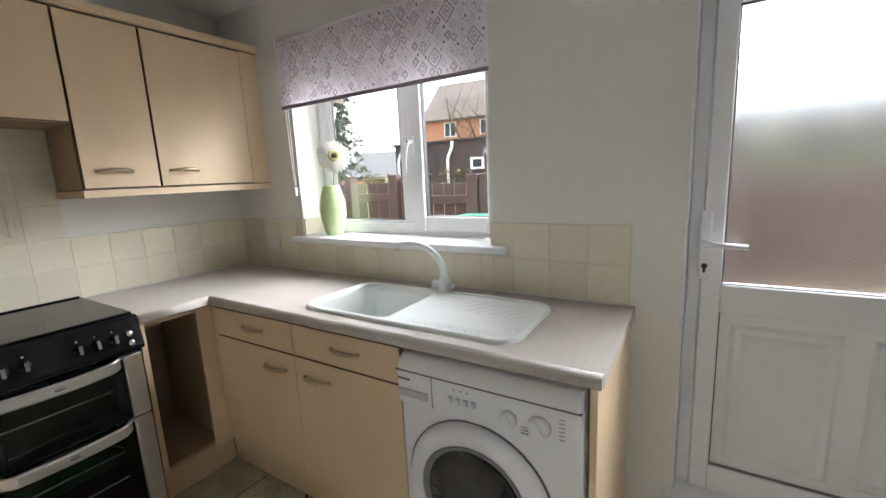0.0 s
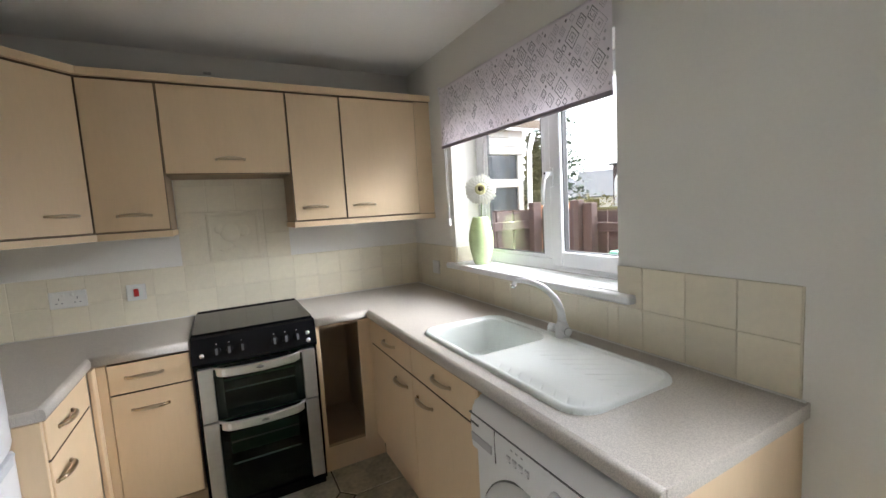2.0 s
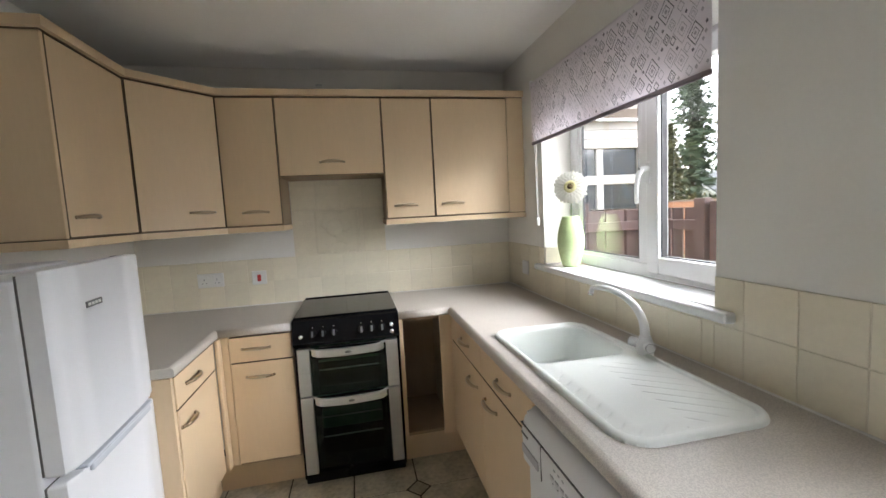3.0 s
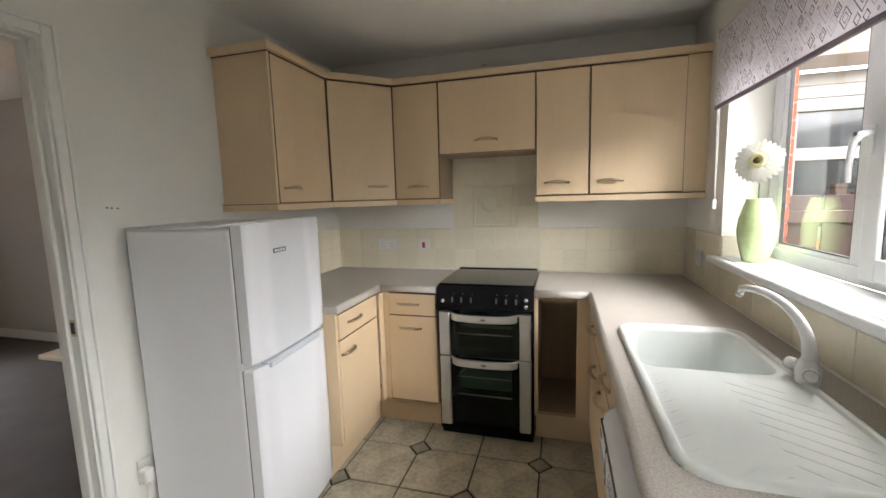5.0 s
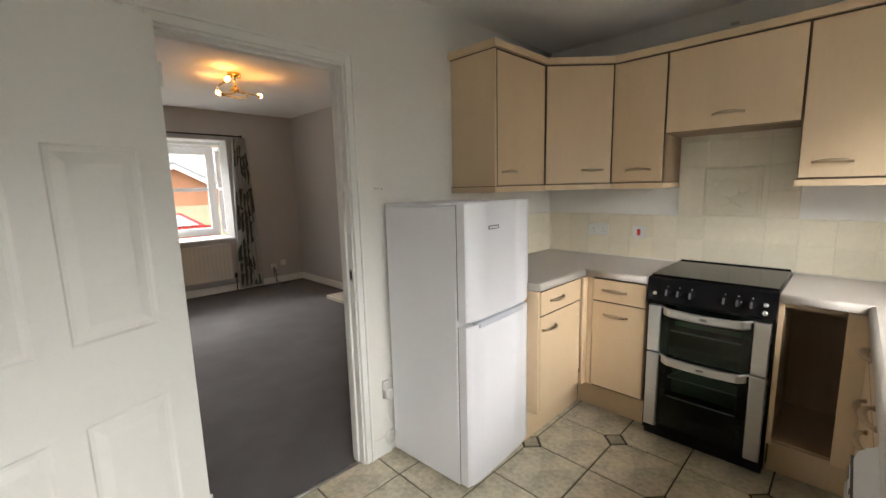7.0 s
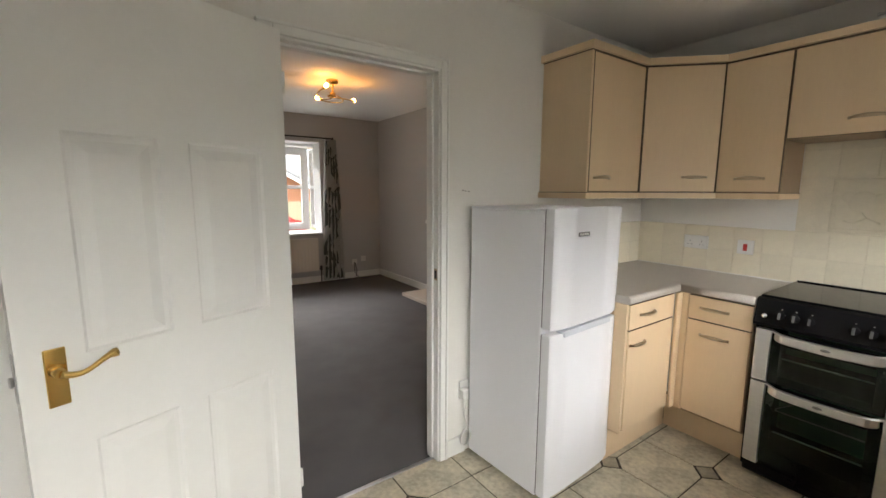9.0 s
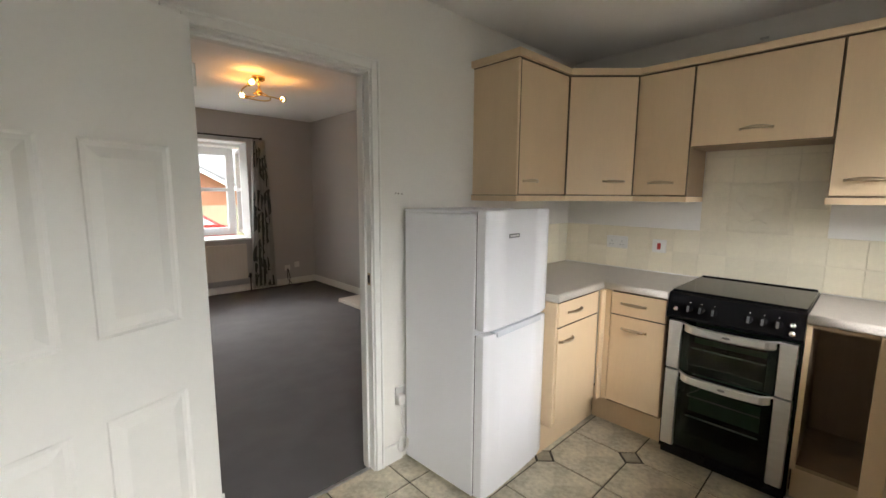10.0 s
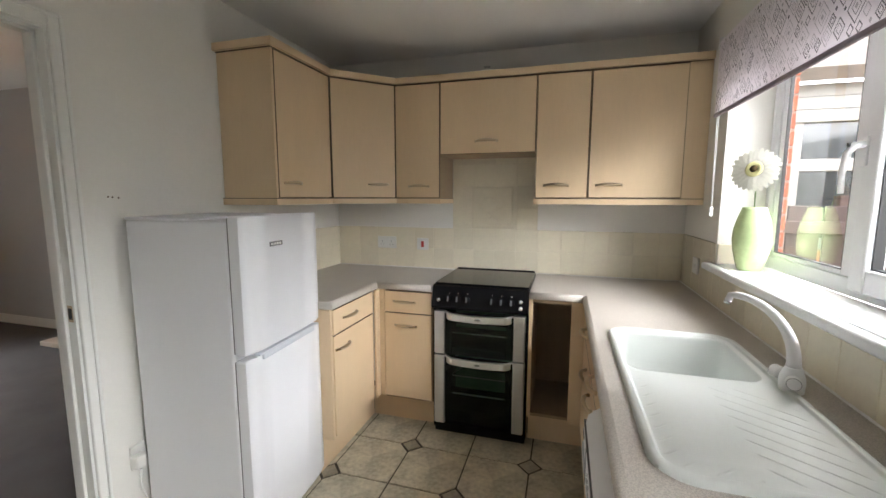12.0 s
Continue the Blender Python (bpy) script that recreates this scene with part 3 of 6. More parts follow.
# ---- fitted cupboards ----
def front(w, h, name, parent, x, z, y, mats=(M_WOOD, M_EDGE), thick=0.019, sides=True):
    """A door or drawer front with dark edging; (x, z) is its lower left corner, y its back."""
    b = B()
    box(b, x, x + w, y - thick, y, z, z + h, 0.0022, 1)
    b.normal_update()
    for f in b.faces:
        f.material_index = 1 if abs(f.normal.z) > 0.2 or (sides and abs(f.normal.x) > 0.2) else 0
    return part(name, b, mats, parent)


def bow_handle(parent, x, z, y, w=0.130):
    b = B()
    ps, rs = [], []
    for k in range(15):
        f = -1 + 2 * k / 14
        ps.append((x + f * w / 2, y - 0.004 - 0.024 * (1 - f * f) ** 0.6, z + 0.004 * (1 - f * f)))
        rs.append(0.0050 + 0.0042 * (1 - f * f))
    tube(b, ps, rs, 10)
    for s in (-1, 1):
        box(b, x + s * w / 2 - 0.006, x + s * w / 2 + 0.006, y - 0.009, y, z - 0.007, z + 0.007, 0.003, 2)
    part("handle", b, M_NICKEL, parent, "champagne bow handle")


def carcass(t, w, d, z0, z1, back=True, top=True, gap=0.016):
    b = B()
    box(b, -w / 2, -w / 2 + gap, -d, 0, z0, z1)
    box(b, w / 2 - gap, w / 2, -d, 0, z0, z1)
    box(b, -w / 2 + gap, w / 2 - gap, -d, 0, z0, z0 + gap)
    if top:
        box(b, -w / 2 + gap, w / 2 - gap, -d, 0, z1 - gap, z1)
    if back:
        box(b, -w / 2 + gap, w / 2 - gap, -0.008, 0, z0 + gap, z1 - (gap if top else 0))
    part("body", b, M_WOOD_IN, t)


def wall_unit(x, y, facing, w, z0=1.412, z1=2.108, hx=0.0, d=0.295, label="pale birch wall cupboard with a bow handle", hand=True, doorw=None):
    t = thing("wall_cupboard", place(x, y, 0, facing), label, "cupboard", "fitted wall cupboards")
    carcass(t, w, d, z0, z1)
    dw = doorw or w
    door_ = front(dw - 0.006, z1 - z0 - 0.006, "door", t, -w / 2 + 0.003, z0 + 0.003, -d)
    if hand:
        bow_handle(door_, hx, z0 + 0.074, -d - 0.019)
    return t


wall_unit(XW, (4.452 + 4.748) / 2, "+x", 0.296, hx=0.010)
wall_unit(XW, (4.748 + 5.328) / 2, "+x", 0.580, z0=1.676, hx=0.0, label="pale birch extractor cupboard above the cooker")
wall_unit(XW, (5.328 + 5.620) / 2, "+x", 0.292, hx=-0.029)
wall_unit(XW, (5.620 + 6.095) / 2, "+x", 0.475, hx=-0.127)
wall_unit((-0.505 - 0.03) / 2, YS, "+y", 0.475, hx=-0.13, label="pale birch wall cupboard above the fridge")
# corner cupboard with a diagonal door
cor = thing("corner_wall_cupboard", pose(XW, YS, 0), "pale birch corner wall cupboard with a diagonal door", "cupboard", "fitted wall cupboards")
b = B()
prism(b, [(0.001, 0.001), (0.600, 0.001), (0.600, 0.295), (0.295, 0.600), (0.001, 0.600)], 1.412, 2.108)
part("body", b, M_WOOD_IN, cor)
L = math.hypot(0.305, 0.305)
b = B()
box(b, -L / 2 + 0.016, L / 2 - 0.016, -0.019, 0, 1.415, 2.105, 0.0022, 1)
b.normal_update()
for f in b.faces:
    f.material_index = 0 if abs(f.normal.y) > 0.99 else 1
dm = pose(0.4475, 0.4475, 0, 0, 0, 135)
turn(b, dm)
cdoor = part("door", b, (M_WOOD, M_EDGE), cor)
b = B()
ps, rs = [], []
for k in range(15):
    f = -1 + 2 * k / 14
    ps.append((0.085 + f * 0.065, -0.023 - 0.024 * (1 - f * f) ** 0.6, 1.497))
    rs.append(0.0050 + 0.0042 * (1 - f * f))
tube(b, ps, rs, 10)
turn(b, dm)
part("handle", b, M_NICKEL, cdoor, "champagne bow handle")
for x0, x1, y0, y1 in ((-0.511, -0.5035, YS + 0.296, YS + 0.3148), (XW + 0.296, XW + 0.3148, YS + 0.5975, YS + 0.605), (-0.0328, -0.0284, YS + 0.296, YS + 0.3148)):
    b = B()
    box(b, x0, x1, y0, y1, 1.4122, 2.1076)
    solid("door_edging", b, M_EDGE, "thin dark brown line between pale birch doors", "edging")
# filler beside the window wall, side panel beside the fridge
b = B()
box(b, XW + 0.002, XW + 0.3145, 6.0926, YN - 0.002, 1.4121, 2.1078, 0.0006)
solid("filler_panel", b, M_WOOD, "narrow pale birch filler beside the wall cupboard", "filler panel")
b = B()
box(b, -0.029, -0.012, YS + 0.001, YS + 0.314, 1.412, 2.108, 0.002)
solid("end_panel", b, M_WOOD, "pale birch side panel of the wall cupboards", "side panel")


def run_strip(out):
    """Cornice or light rail that follows the fronts of the wall cupboards."""
    f = 0.314 + out
    o = [(-0.010 + out, YS + 0.002), (-0.010 + out, YS + f), (XW + 0.60 + 0.008 + out * 0.4, YS + f), (XW + f, YS + 0.60 + 0.008 + out * 0.4), (XW + f, YN - 0.003)]
    i = [(-0.010 + out - 0.05, YS + 0.002), (-0.010 + out - 0.05, YS + f - 0.05), (XW + 0.60 - 0.012, YS + f - 0.05), (XW + f - 0.05, YS + 0.60 - 0.012), (XW + f - 0.05, YN - 0.003)]
    return o, i


for nm, z0, z1, out, lab in (("cornice", 2.112, 2.147, 0.022, "pale birch cornice along the top of the wall cupboards"),):
    o, i = run_strip(out)
    b = B()
    for k in range(4):
        prism(b, [o[k], o[k + 1], i[k + 1], i[k]], z0, z1)
    bmesh.ops.remove_doubles(b, verts=b.verts, dist=1e-5)
    solid(nm, b, M_WOOD, lab, nm)
    b = B()
    o, i = run_strip(0.003)
    for k in range(4):
        prism(b, [o[k], o[k + 1], i[k + 1], i[k]], 2.1085, 2.1118)
    solid("cornice_edging", b, M_EDGE, "thin dark brown line below the cornice", "edging")
o, i = run_strip(0.008)
cut = [(XW + 0.322, 4.752), (XW + 0.272, 4.752)]
b = B()
for k in range(2):
    prism(b, [o[k], o[k + 1], i[k + 1], i[k]], 1.378, 1.408)
prism(b, [o[2], o[3], i[3], i[2]], 1.378, 1.408)
prism(b, [o[3], cut[0], cut[1], i[3]], 1.378, 1.408)
bmesh.ops.remove_doubles(b, verts=b.verts, dist=1e-5)
solid("light_rail", b, M_WOOD, "pale birch light rail under the corner wall cupboards", "light rail")
b = B()
prism(b, [(XW + 0.322, 5.322), (XW + 0.322, YN - 0.003), (XW + 0.272, YN - 0.003), (XW + 0.272, 5.322)], 1.378, 1.408)
solid("light_rail", b, M_WOOD, "pale birch light rail under the wall cupboards by the window", "light rail")
for y0, y1 in ((4.7025, 4.7515), (5.3225, 5.3715)):
    b = B()
    box(b, XW + 0.002, XW + 0.2715, y0, y1, 1.378, 1.408, 0.002)
    solid("rail_return", b, M_WOOD, "pale birch light rail return beside the tiles above the cooker", "light rail")
    b = B()
    box(b, XW + 0.002, XW + 0.2715, y0, y1, 1.4085, 1.4118)
    solid("rail_edging", b, M_EDGE, "thin dark brown line above the light rail", "edging")
for pts in ([o[0], o[1], i[1], i[0]], [o[1], o[2], i[2], i[1]], [o[2], o[3], i[3], i[2]], [o[3], cut[0], cut[1], i[3]], [(XW + 0.322, 5.324), (XW + 0.322, YN - 0.003), (XW + 0.272, YN - 0.003), (XW + 0.272, 5.324)]):
    b = B()
    prism(b, [(x, y) for x, y in pts], 1.4085, 1.4118)
    solid("rail_edging", b, M_EDGE, "thin dark brown line above the light rail", "edging")


def base_unit(x, y, facing, w, split=1, handles=(0,), drawer_handles=(0,), d=0.560, drawer=True, name="base_cupboard", label="pale birch base cupboard with drawer"):
    t = thing(name, place(x, y, 0, facing), label, "cupboard", "fitted base cupboards")
    carcass(t, w, d, 0.19, 0.868, top=False)
    n = split
    fw = w / n
    for k in range(n):
        x0 = -w / 2 + k * fw
        dr = front(fw - 0.003, 0.130, "drawer_front", t, x0 + 0.0015, 0.735, -d, sides=False)
        bow_handle(dr, x0 + fw / 2 + drawer_handles[k], 0.803, -d - 0.019)
        do = front(fw - 0.003, 0.526, "door", t, x0 + 0.0015, 0.206, -d, sides=False)
        bow_handle(do, x0 + fw / 2 + handles[k], 0.658, -d - 0.019)
    return t


base_unit((-0.512 + 0.545) / 2, YN, "-y", 1.057, 2, (0.142, -0.14), (0.012, 0.018), name="sink_cupboard", label="pale birch sink cupboard with two doors and two drawers")
base_unit(XW, (4.482 + 4.780) / 2, "+x", 0.298, 1, (-0.012,), (-0.022,))
base_unit((-0.487 - 0.047) / 2, YS, "+y", 0.440, 1, (-0.140,), (-0.06,))
# open corner unit without its door
t = thing("open_base_unit", place(XW, (5.338 + 5.60) / 2, 0, "+x"), "pale birch base unit with its door missing, empty", "cupboard", "fitted base cupboards")
w, d = 0.262, 0.56
# inner boards use the birch darkened to look shaded
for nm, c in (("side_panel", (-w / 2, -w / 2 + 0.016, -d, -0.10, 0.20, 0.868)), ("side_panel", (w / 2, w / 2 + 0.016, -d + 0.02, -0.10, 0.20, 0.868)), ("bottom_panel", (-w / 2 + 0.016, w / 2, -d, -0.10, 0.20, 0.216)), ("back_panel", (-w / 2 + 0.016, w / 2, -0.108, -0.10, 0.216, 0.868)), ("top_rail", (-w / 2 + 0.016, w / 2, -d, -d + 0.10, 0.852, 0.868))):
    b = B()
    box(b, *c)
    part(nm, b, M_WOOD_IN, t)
b = B()
box(b, -w / 2 - 0.004, -w / 2 + 0.016, -d - 0.004, -d, 0.19, 0.868, 0.001)
box(b, w / 2 - 0.045, w / 2 + 0.022, -d - 0.019, -d, 0.19, 0.868, 0.002)
part("front_frame", b, M_WOOD, t)
b = B()
lathe(b, [(0.0, 0.0), (0.022, 0.0), (0.022, 0.010), (0.012, 0.014), (0.0, 0.014)], seg=20)
turn(b, pose(-0.06, -0.108, 0.79, 90, 0, 0))
part("pipe_stub", b, M_DARK, t)
# corner posts
b = B()
box(b, -0.585, -0.515, 5.622, 5.64, 0.20, 0.868, 0.003)
solid("corner_post", b, M_WOOD, "pale birch corner post beside the sink cupboard", "corner post")
b = B()
box(b, -0.552, -0.4885, 4.43, 4.447, 0.20, 0.868, 0.003)
box(b, -0.549, -0.533, 4.4475, 4.4815, 0.20, 0.868, 0.003)
solid("corner_post", b, M_WOOD, "pale birch corner post between base cupboards", "corner post")
# plinths
for n_, c in (("sink", (-0.65, 0.545, 5.700, 5.716)), ("cooker_side", (-0.668, -0.652, 4.344, 4.782)), ("open_unit", (-0.668, -0.652, 5.336, 5.699)), ("fridge_side", (-0.651, -0.029, 4.328, 4.344))):
    b = B()
    x0, x1, y0, y1 = c
    box(b, x0, x1, y0, y1, 0.0, 0.189 if n_ != "open_unit" else 0.195, 0.002)
    solid("plinth", b, M_WOOD, "pale birch plinth board under the base cupboards", "plinth", "plinths")
b = B()
box(b, 1.136, 1.155, 5.622, YN, 0.0, 0.868, 0.002)
solid("end_panel", b, M_WOOD, "pale birch end panel beside the washing machine", "side panel")
b = B()
box(b, -0.0465, -0.029, 4.0, 4.424, 0.19, 0.868, 0.002)
solid("end_panel", b, M_WOOD, "pale birch end panel beside the fridge", "side panel")

# ---- worktops ----
TT = 0.007                       # thickness of the wall tiles


def nose(b, p0, p1, out):
    """The rounded front edge of a worktop between two points; out is its direction."""
    p0, p1, out = Vector((*p0, 0)), Vector((*p1, 0)), Vector((*out, 0))
    prof = [(0.0, 0.910), (0.010, 0.9085), (0.0165, 0.904), (0.0195, 0.897), (0.020, 0.880), (0.018, 0.874), (0.012, 0.872), (0.0, 0.872)]
    a = [b.verts.new(p0 + out * u + Vector((0, 0, z))) for u, z in prof]
    c = [b.verts.new(p1 + out * u + Vector((0, 0, z))) for u, z in prof]
    for k in range(len(prof) - 1):
        f = b.faces.new((a[k], a[k + 1], c[k + 1], c[k]))
        f.smooth = True
    b.faces.new(a)
    b.faces.new(c[::-1])


def cells_slab(b, xs, ys, inside):
    """A worktop board made of the cells of a grid that lie inside, as one closed skin."""
    vs = {}

    def vert(i, j, z):
        if (i, j, z) not in vs:
            vs[i, j, z] = b.verts.new((xs[i], ys[j], z))
        return vs[i, j, z]
    ok = {(i, j) for i in range(len(xs) - 1) for j in range(len(ys) - 1) if inside((xs[i] + xs[i + 1]) / 2, (ys[j] + ys[j + 1]) / 2)}
    for i, j in ok:
        q = ((i, j), (i + 1, j), (i + 1, j + 1), (i, j + 1))
        b.faces.new([vert(u, v, 0.910) for u, v in q])
        b.faces.new([vert(u, v, 0.872) for u, v in q[::-1]])
        for k, n in enumerate(((i, j - 1), (i + 1, j), (i, j + 1), (i - 1, j))):
            if n not in ok:
                (u0, v0), (u1, v1) = q[k], q[(k + 1) % 4]
                b.faces.new((vert(u0, v0, 0.872), vert(u1, v1, 0.872), vert(u1, v1, 0.910), vert(u0, v0, 0.910)))


b = B()
SX0, SX1, SY0, SY1 = 0.000, 0.918, 5.674, 6.094        # sink outline
hx0, hx1, hy0, hy1 = 0.03, 0.44, 5.69, 6.06            # hole for the bowl
cells_slab(b, [XW, -0.545, hx0, hx1, 1.166], [5.336, 5.628, hy0, hy1, YN], lambda x, y: (y > 5.628 or x < -0.545) and not (hx0 < x < hx1 and hy0 < y < hy1))
long_top = solid("worktop", b, M_TOP, "beige speckled laminate worktop along the window wall", "worktop")
for p0, p1, out in (((-0.545, 5.628), (1.166, 5.628), (0, -1)), ((-0.545, 5.336), (-0.545, 5.628), (1, 0))):
    b = B()
    nose(b, p0, p1, out)
    part("front_edge", b, M_TOP, long_top, "rounded front edge")
b = B()
tube(b, [(XW + 0.010, YN - TT - 0.001, 0.911), (1.160, YN - TT - 0.001, 0.911)], 0.0042, 8)
tube(b, [(XW + TT + 0.001, 5.340, 0.911), (XW + TT + 0.001, YN - 0.012, 0.911)], 0.0042, 8)
part("sealant", b, M_SOCKET, long_top, "thin white sealant line along the tiles")
b = B()
box(b, 1.1662, 1.1675, 5.628, YN - 0.002, 0.8725, 0.9095)
part("end_edging", b, M_TOP, long_top)
b = B()
cells_slab(b, [XW, -0.545, -0.027], [YS, 4.420, 4.780], lambda x, y: y < 4.420 or x < -0.545)
short_top = solid("worktop", b, M_TOP, "beige speckled laminate worktop beside the fridge", "worktop")
for p0, p1, out in (((-0.545, 4.420), (-0.545, 4.780), (1, 0)), ((-0.545, 4.420), (-0.027, 4.420), (0, 1))):
    b = B()
    nose(b, p0, p1, out)
    part("front_edge", b, M_TOP, short_top, "rounded front edge")
b = B()
tube(b, [(XW + TT + 0.001, YS + 0.012, 0.911), (XW + TT + 0.001, 4.776, 0.911)], 0.0042, 8)
part("sealant", b, M_SOCKET, short_top, "thin white sealant line along the tiles")

# ---- sink and tap ----
def rr_dist(x, y, x0, x1, y0, y1, r):
    """Distance inside (positive) a rectangle with rounded corners."""
    qx, qy = abs(x - (x0 + x1) / 2) - (x1 - x0) / 2 + r, abs(y - (y0 + y1) / 2) - (y1 - y0) / 2 + r
    return -(math.hypot(max(qx, 0), max(qy, 0)) + min(max(qx, qy), 0) - r)


def smooth(t):
    t = min(1, max(0, t))
    return t * t * (3 - 2 * t)


def sink():
    t = thing("kitchen_sink", pose(0, 0, 0.910), "white moulded single bowl sink with ribbed drainer, set into the worktop", "sink")
    nx, ny = 420, 190
    R = 0.085

    def height(x, y):
        d = rr_dist(x, y, SX0, SX1, SY0, SY1, R)
        z = 0.013 * math.sqrt(max(0.0, 1 - (1 - min(d, 0.012) / 0.012) ** 2)) - 0.008 * smooth((d - 0.019) / 0.007)
        bowl = rr_dist(x, y, 0.042, 0.412, 5.698, 6.046, 0.055)
        if bowl > -0.004:
            return z - 0.150 * smooth((bowl + 0.004) / 0.009) ** 0.9 - 0.025 * smooth((bowl - 0.005) / 0.05)
        if x > 0.42 and d > 0.03:
            cy = 5.86
            s = abs(y - cy)
            k = (x - 0.45) - s * 0.75
            saw = (k / 0.050) % 1
            groove = smooth(1 - abs(saw - 0.5) / 0.055)
            if y > cy:
                near = smooth((s - 0.015) / 0.015) * smooth((d - 0.040) / 0.02) * smooth((x - 0.47) / 0.03)
                if y > 6.0 and x < 0.56:
                    near = 0
            else:
                near = 0.8 * smooth((d - 0.030) / 0.012) * (1 - smooth((d - 0.048) / 0.020)) * smooth((x - 0.47) / 0.03)
            z -= 0.0030 * near * groove - 0.003 * smooth((d - 0.03) / 0.05)
        return z
    b = B()
    g = []
    for j in range(ny + 1):
        row = []
        for i in range(nx + 1):
            x, y = SX0 + (SX1 - SX0) * i / nx, SY0 + (SY1 - SY0) * j / ny
            cx, cy = min(max(x, SX0 + R), SX1 - R), min(max(y, SY0 + R), SY1 - R)
            dd = math.hypot(x - cx, y - cy)
            if dd > R:
                x, y = cx + (x - cx) * R / dd, cy + (y - cy) * R / dd
            row.append(b.verts.new((x, y, height(x, y))))
        g.append(row)
    for j in range(ny):
        for i in range(nx):
            b.faces.new((g[j][i], g[j][i + 1], g[j + 1][i + 1], g[j + 1][i])).smooth = True
    part("basin", b, M_SINK, t)
    b = B()
    lathe(b, [(0.0, 0.004), (0.018, 0.004), (0.034, 0.003), (0.040, 0.0), (0.041, -0.002)], 0.227, 5.872, 28)
    turn(b, Matrix.Translation((0, 0, -0.171)))
    part("waste", b, M_CHROME, t, "chrome waste")
    return t


sink()
M_KNOBRING = material("grey_knob_ring", (0.42, 0.42, 0.42), 0.35, vary=0.03, bump=0.0)
tap = thing("mixer_tap", pose(0.437, 6.090, 0.912), "white swan-neck mixer tap with two round knobs", "tap")
b = B()
lathe(b, [(0.0, 0.0), (0.027, 0.0), (0.0275, 0.004), (0.0275, 0.012), (0.0285, 0.026), (0.0270, 0.040), (0.0225, 0.054), (0.0195, 0.060), (0.0195, 0.063), (0.0180, 0.066), (0.0, 0.070)], seg=28)
part("body", b, M_APPLIANCE, tap)
b = B()
ps = []
tip = Vector((-0.150, -0.104, 0))
for k in range(20):
    f = k / 19
    a = f * radians(128)
    r = 0.128
    u = 0.268 * ((1 - math.cos(a)) / (1 - math.cos(radians(128)))) ** 1.15
    z = 0.062 + 0.158 * math.sin(a * 0.80)
    ps.append((tip.x * u / 0.268, tip.y * u / 0.268, z))
ps.append((tip.x * 1.035, tip.y * 1.035, ps[-1][2] - 0.020))
tube(b, ps, [0.0172 - 0.0078 * (k / 20) ** 0.7 for k in range(21)], 16)
part("spout", b, M_APPLIANCE, tap)
b = B()
tube(b, [(tip.x * 1.03, tip.y * 1.03, ps[-1][2] + 0.004), (tip.x * 1.045, tip.y * 1.045, ps[-1][2] - 0.006)], 0.0105, 14)
part("spout_ring", b, M_CHROME, tap)
for s in (-1, 1):
    dv = Vector((0.8 * s, -0.40 if s < 0 else -0.30, 0.05)).normalized()
    c = Vector((0, 0, 0.034))
    b = B()
    tube(b, [c + dv * q for q in (0.010, 0.030, 0.0305, 0.034, 0.050, 0.0535, 0.0545)], [0.0145, 0.0135, 0.0155, 0.0170, 0.0176, 0.0160, 0.004], 24)
    kn = part("knob", b, M_APPLIANCE, tap)
    b = B()
    tube(b, [c + dv * q for q in (0.0525, 0.0550)], [0.0165, 0.0155], 24)
    tube(b, [c + dv * q for q in (0.0551, 0.0562)], [0.0142, 0.0132], 24, mi=1)
    part("knob_cap", b, (M_KNOBRING, M_APPLIANCE), kn, "grey-edged cap")

# ---- vase with flower on the sill ----
vx, vy, vz = -0.385, 6.278, 1.105
vase = thing("flower_vase", pose(vx, vy, vz), "pale green glass vase on the window sill", "vase")
b = B()
prof = [(0.0000, 0.002), (0.0432, 0.0), (0.0475, 0.006), (0.0562, 0.04), (0.0675, 0.09), (0.0724, 0.135), (0.0691, 0.18), (0.0583, 0.225), (0.0464, 0.262), (0.0432, 0.272), (0.0400, 0.272), (0.0432, 0.255), (0.0540, 0.222), (0.0648, 0.178), (0.0680, 0.135), (0.0626, 0.09), (0.0000, 0.05)]
lathe(b, prof, seg=40)
part("vessel", b, M_GREEN, vase)
fl = thing("artificial_flower", pose(vx + 0.012, vy - 0.006, vz + 0.05), "single artificial cream gerbera standing in the vase", "flower")
b = B()
tube(b, [(0, 0, 0.005), (0.010, -0.004, 0.18), (0.050, -0.020, 0.33), (0.068, -0.030, 0.368)], 0.0028, 8)
part("stem", b, M_STEM, fl)
fm = Matrix.Translation((0.072, -0.036, 0.374)) @ pose(0, 0, 0, 78, 0, 50)
for ring, (n, ln, wd, lift) in enumerate(((26, 0.080, 0.021, 0.10), (24, 0.070, 0.019, 0.24), (18, 0.048, 0.014, 0.45))):
    for k in range(n):
        b = B()
        a = 2 * math.pi * (k + 0.5 * ring) / n
        jit = rng.uniform(0.92, 1.06)
        rows = []
        for q in range(6):
            f = q / 5
            w2 = wd * 0.5 * (0.32, 0.62, 0.85, 1.0, 0.92, 0.45)[q]
            r = 0.008 + ln * jit * f
            h = math.sin(f * 1.6) * lift * ln * 0.6 - 0.006 * f * f + ring * 0.003
            rows.append([b.verts.new((r, s * w2, h - abs(s) * 0.0015)) for s in (-1, 0, 1)])
        for p, q in zip(rows, rows[1:]):
            for z in range(2):
                b.faces.new((p[z], p[z + 1], q[z + 1], q[z])).smooth = True
        turn(b, fm @ Matrix.Rotation(a, 4, "Z"))
        part("petal", b, M_PETAL, fl)
b = B()
lathe(b, [(0.034, 0.010), (0.029, 0.018), (0.015, 0.019), (0.012, 0.012)], seg=24)
turn(b, fm)
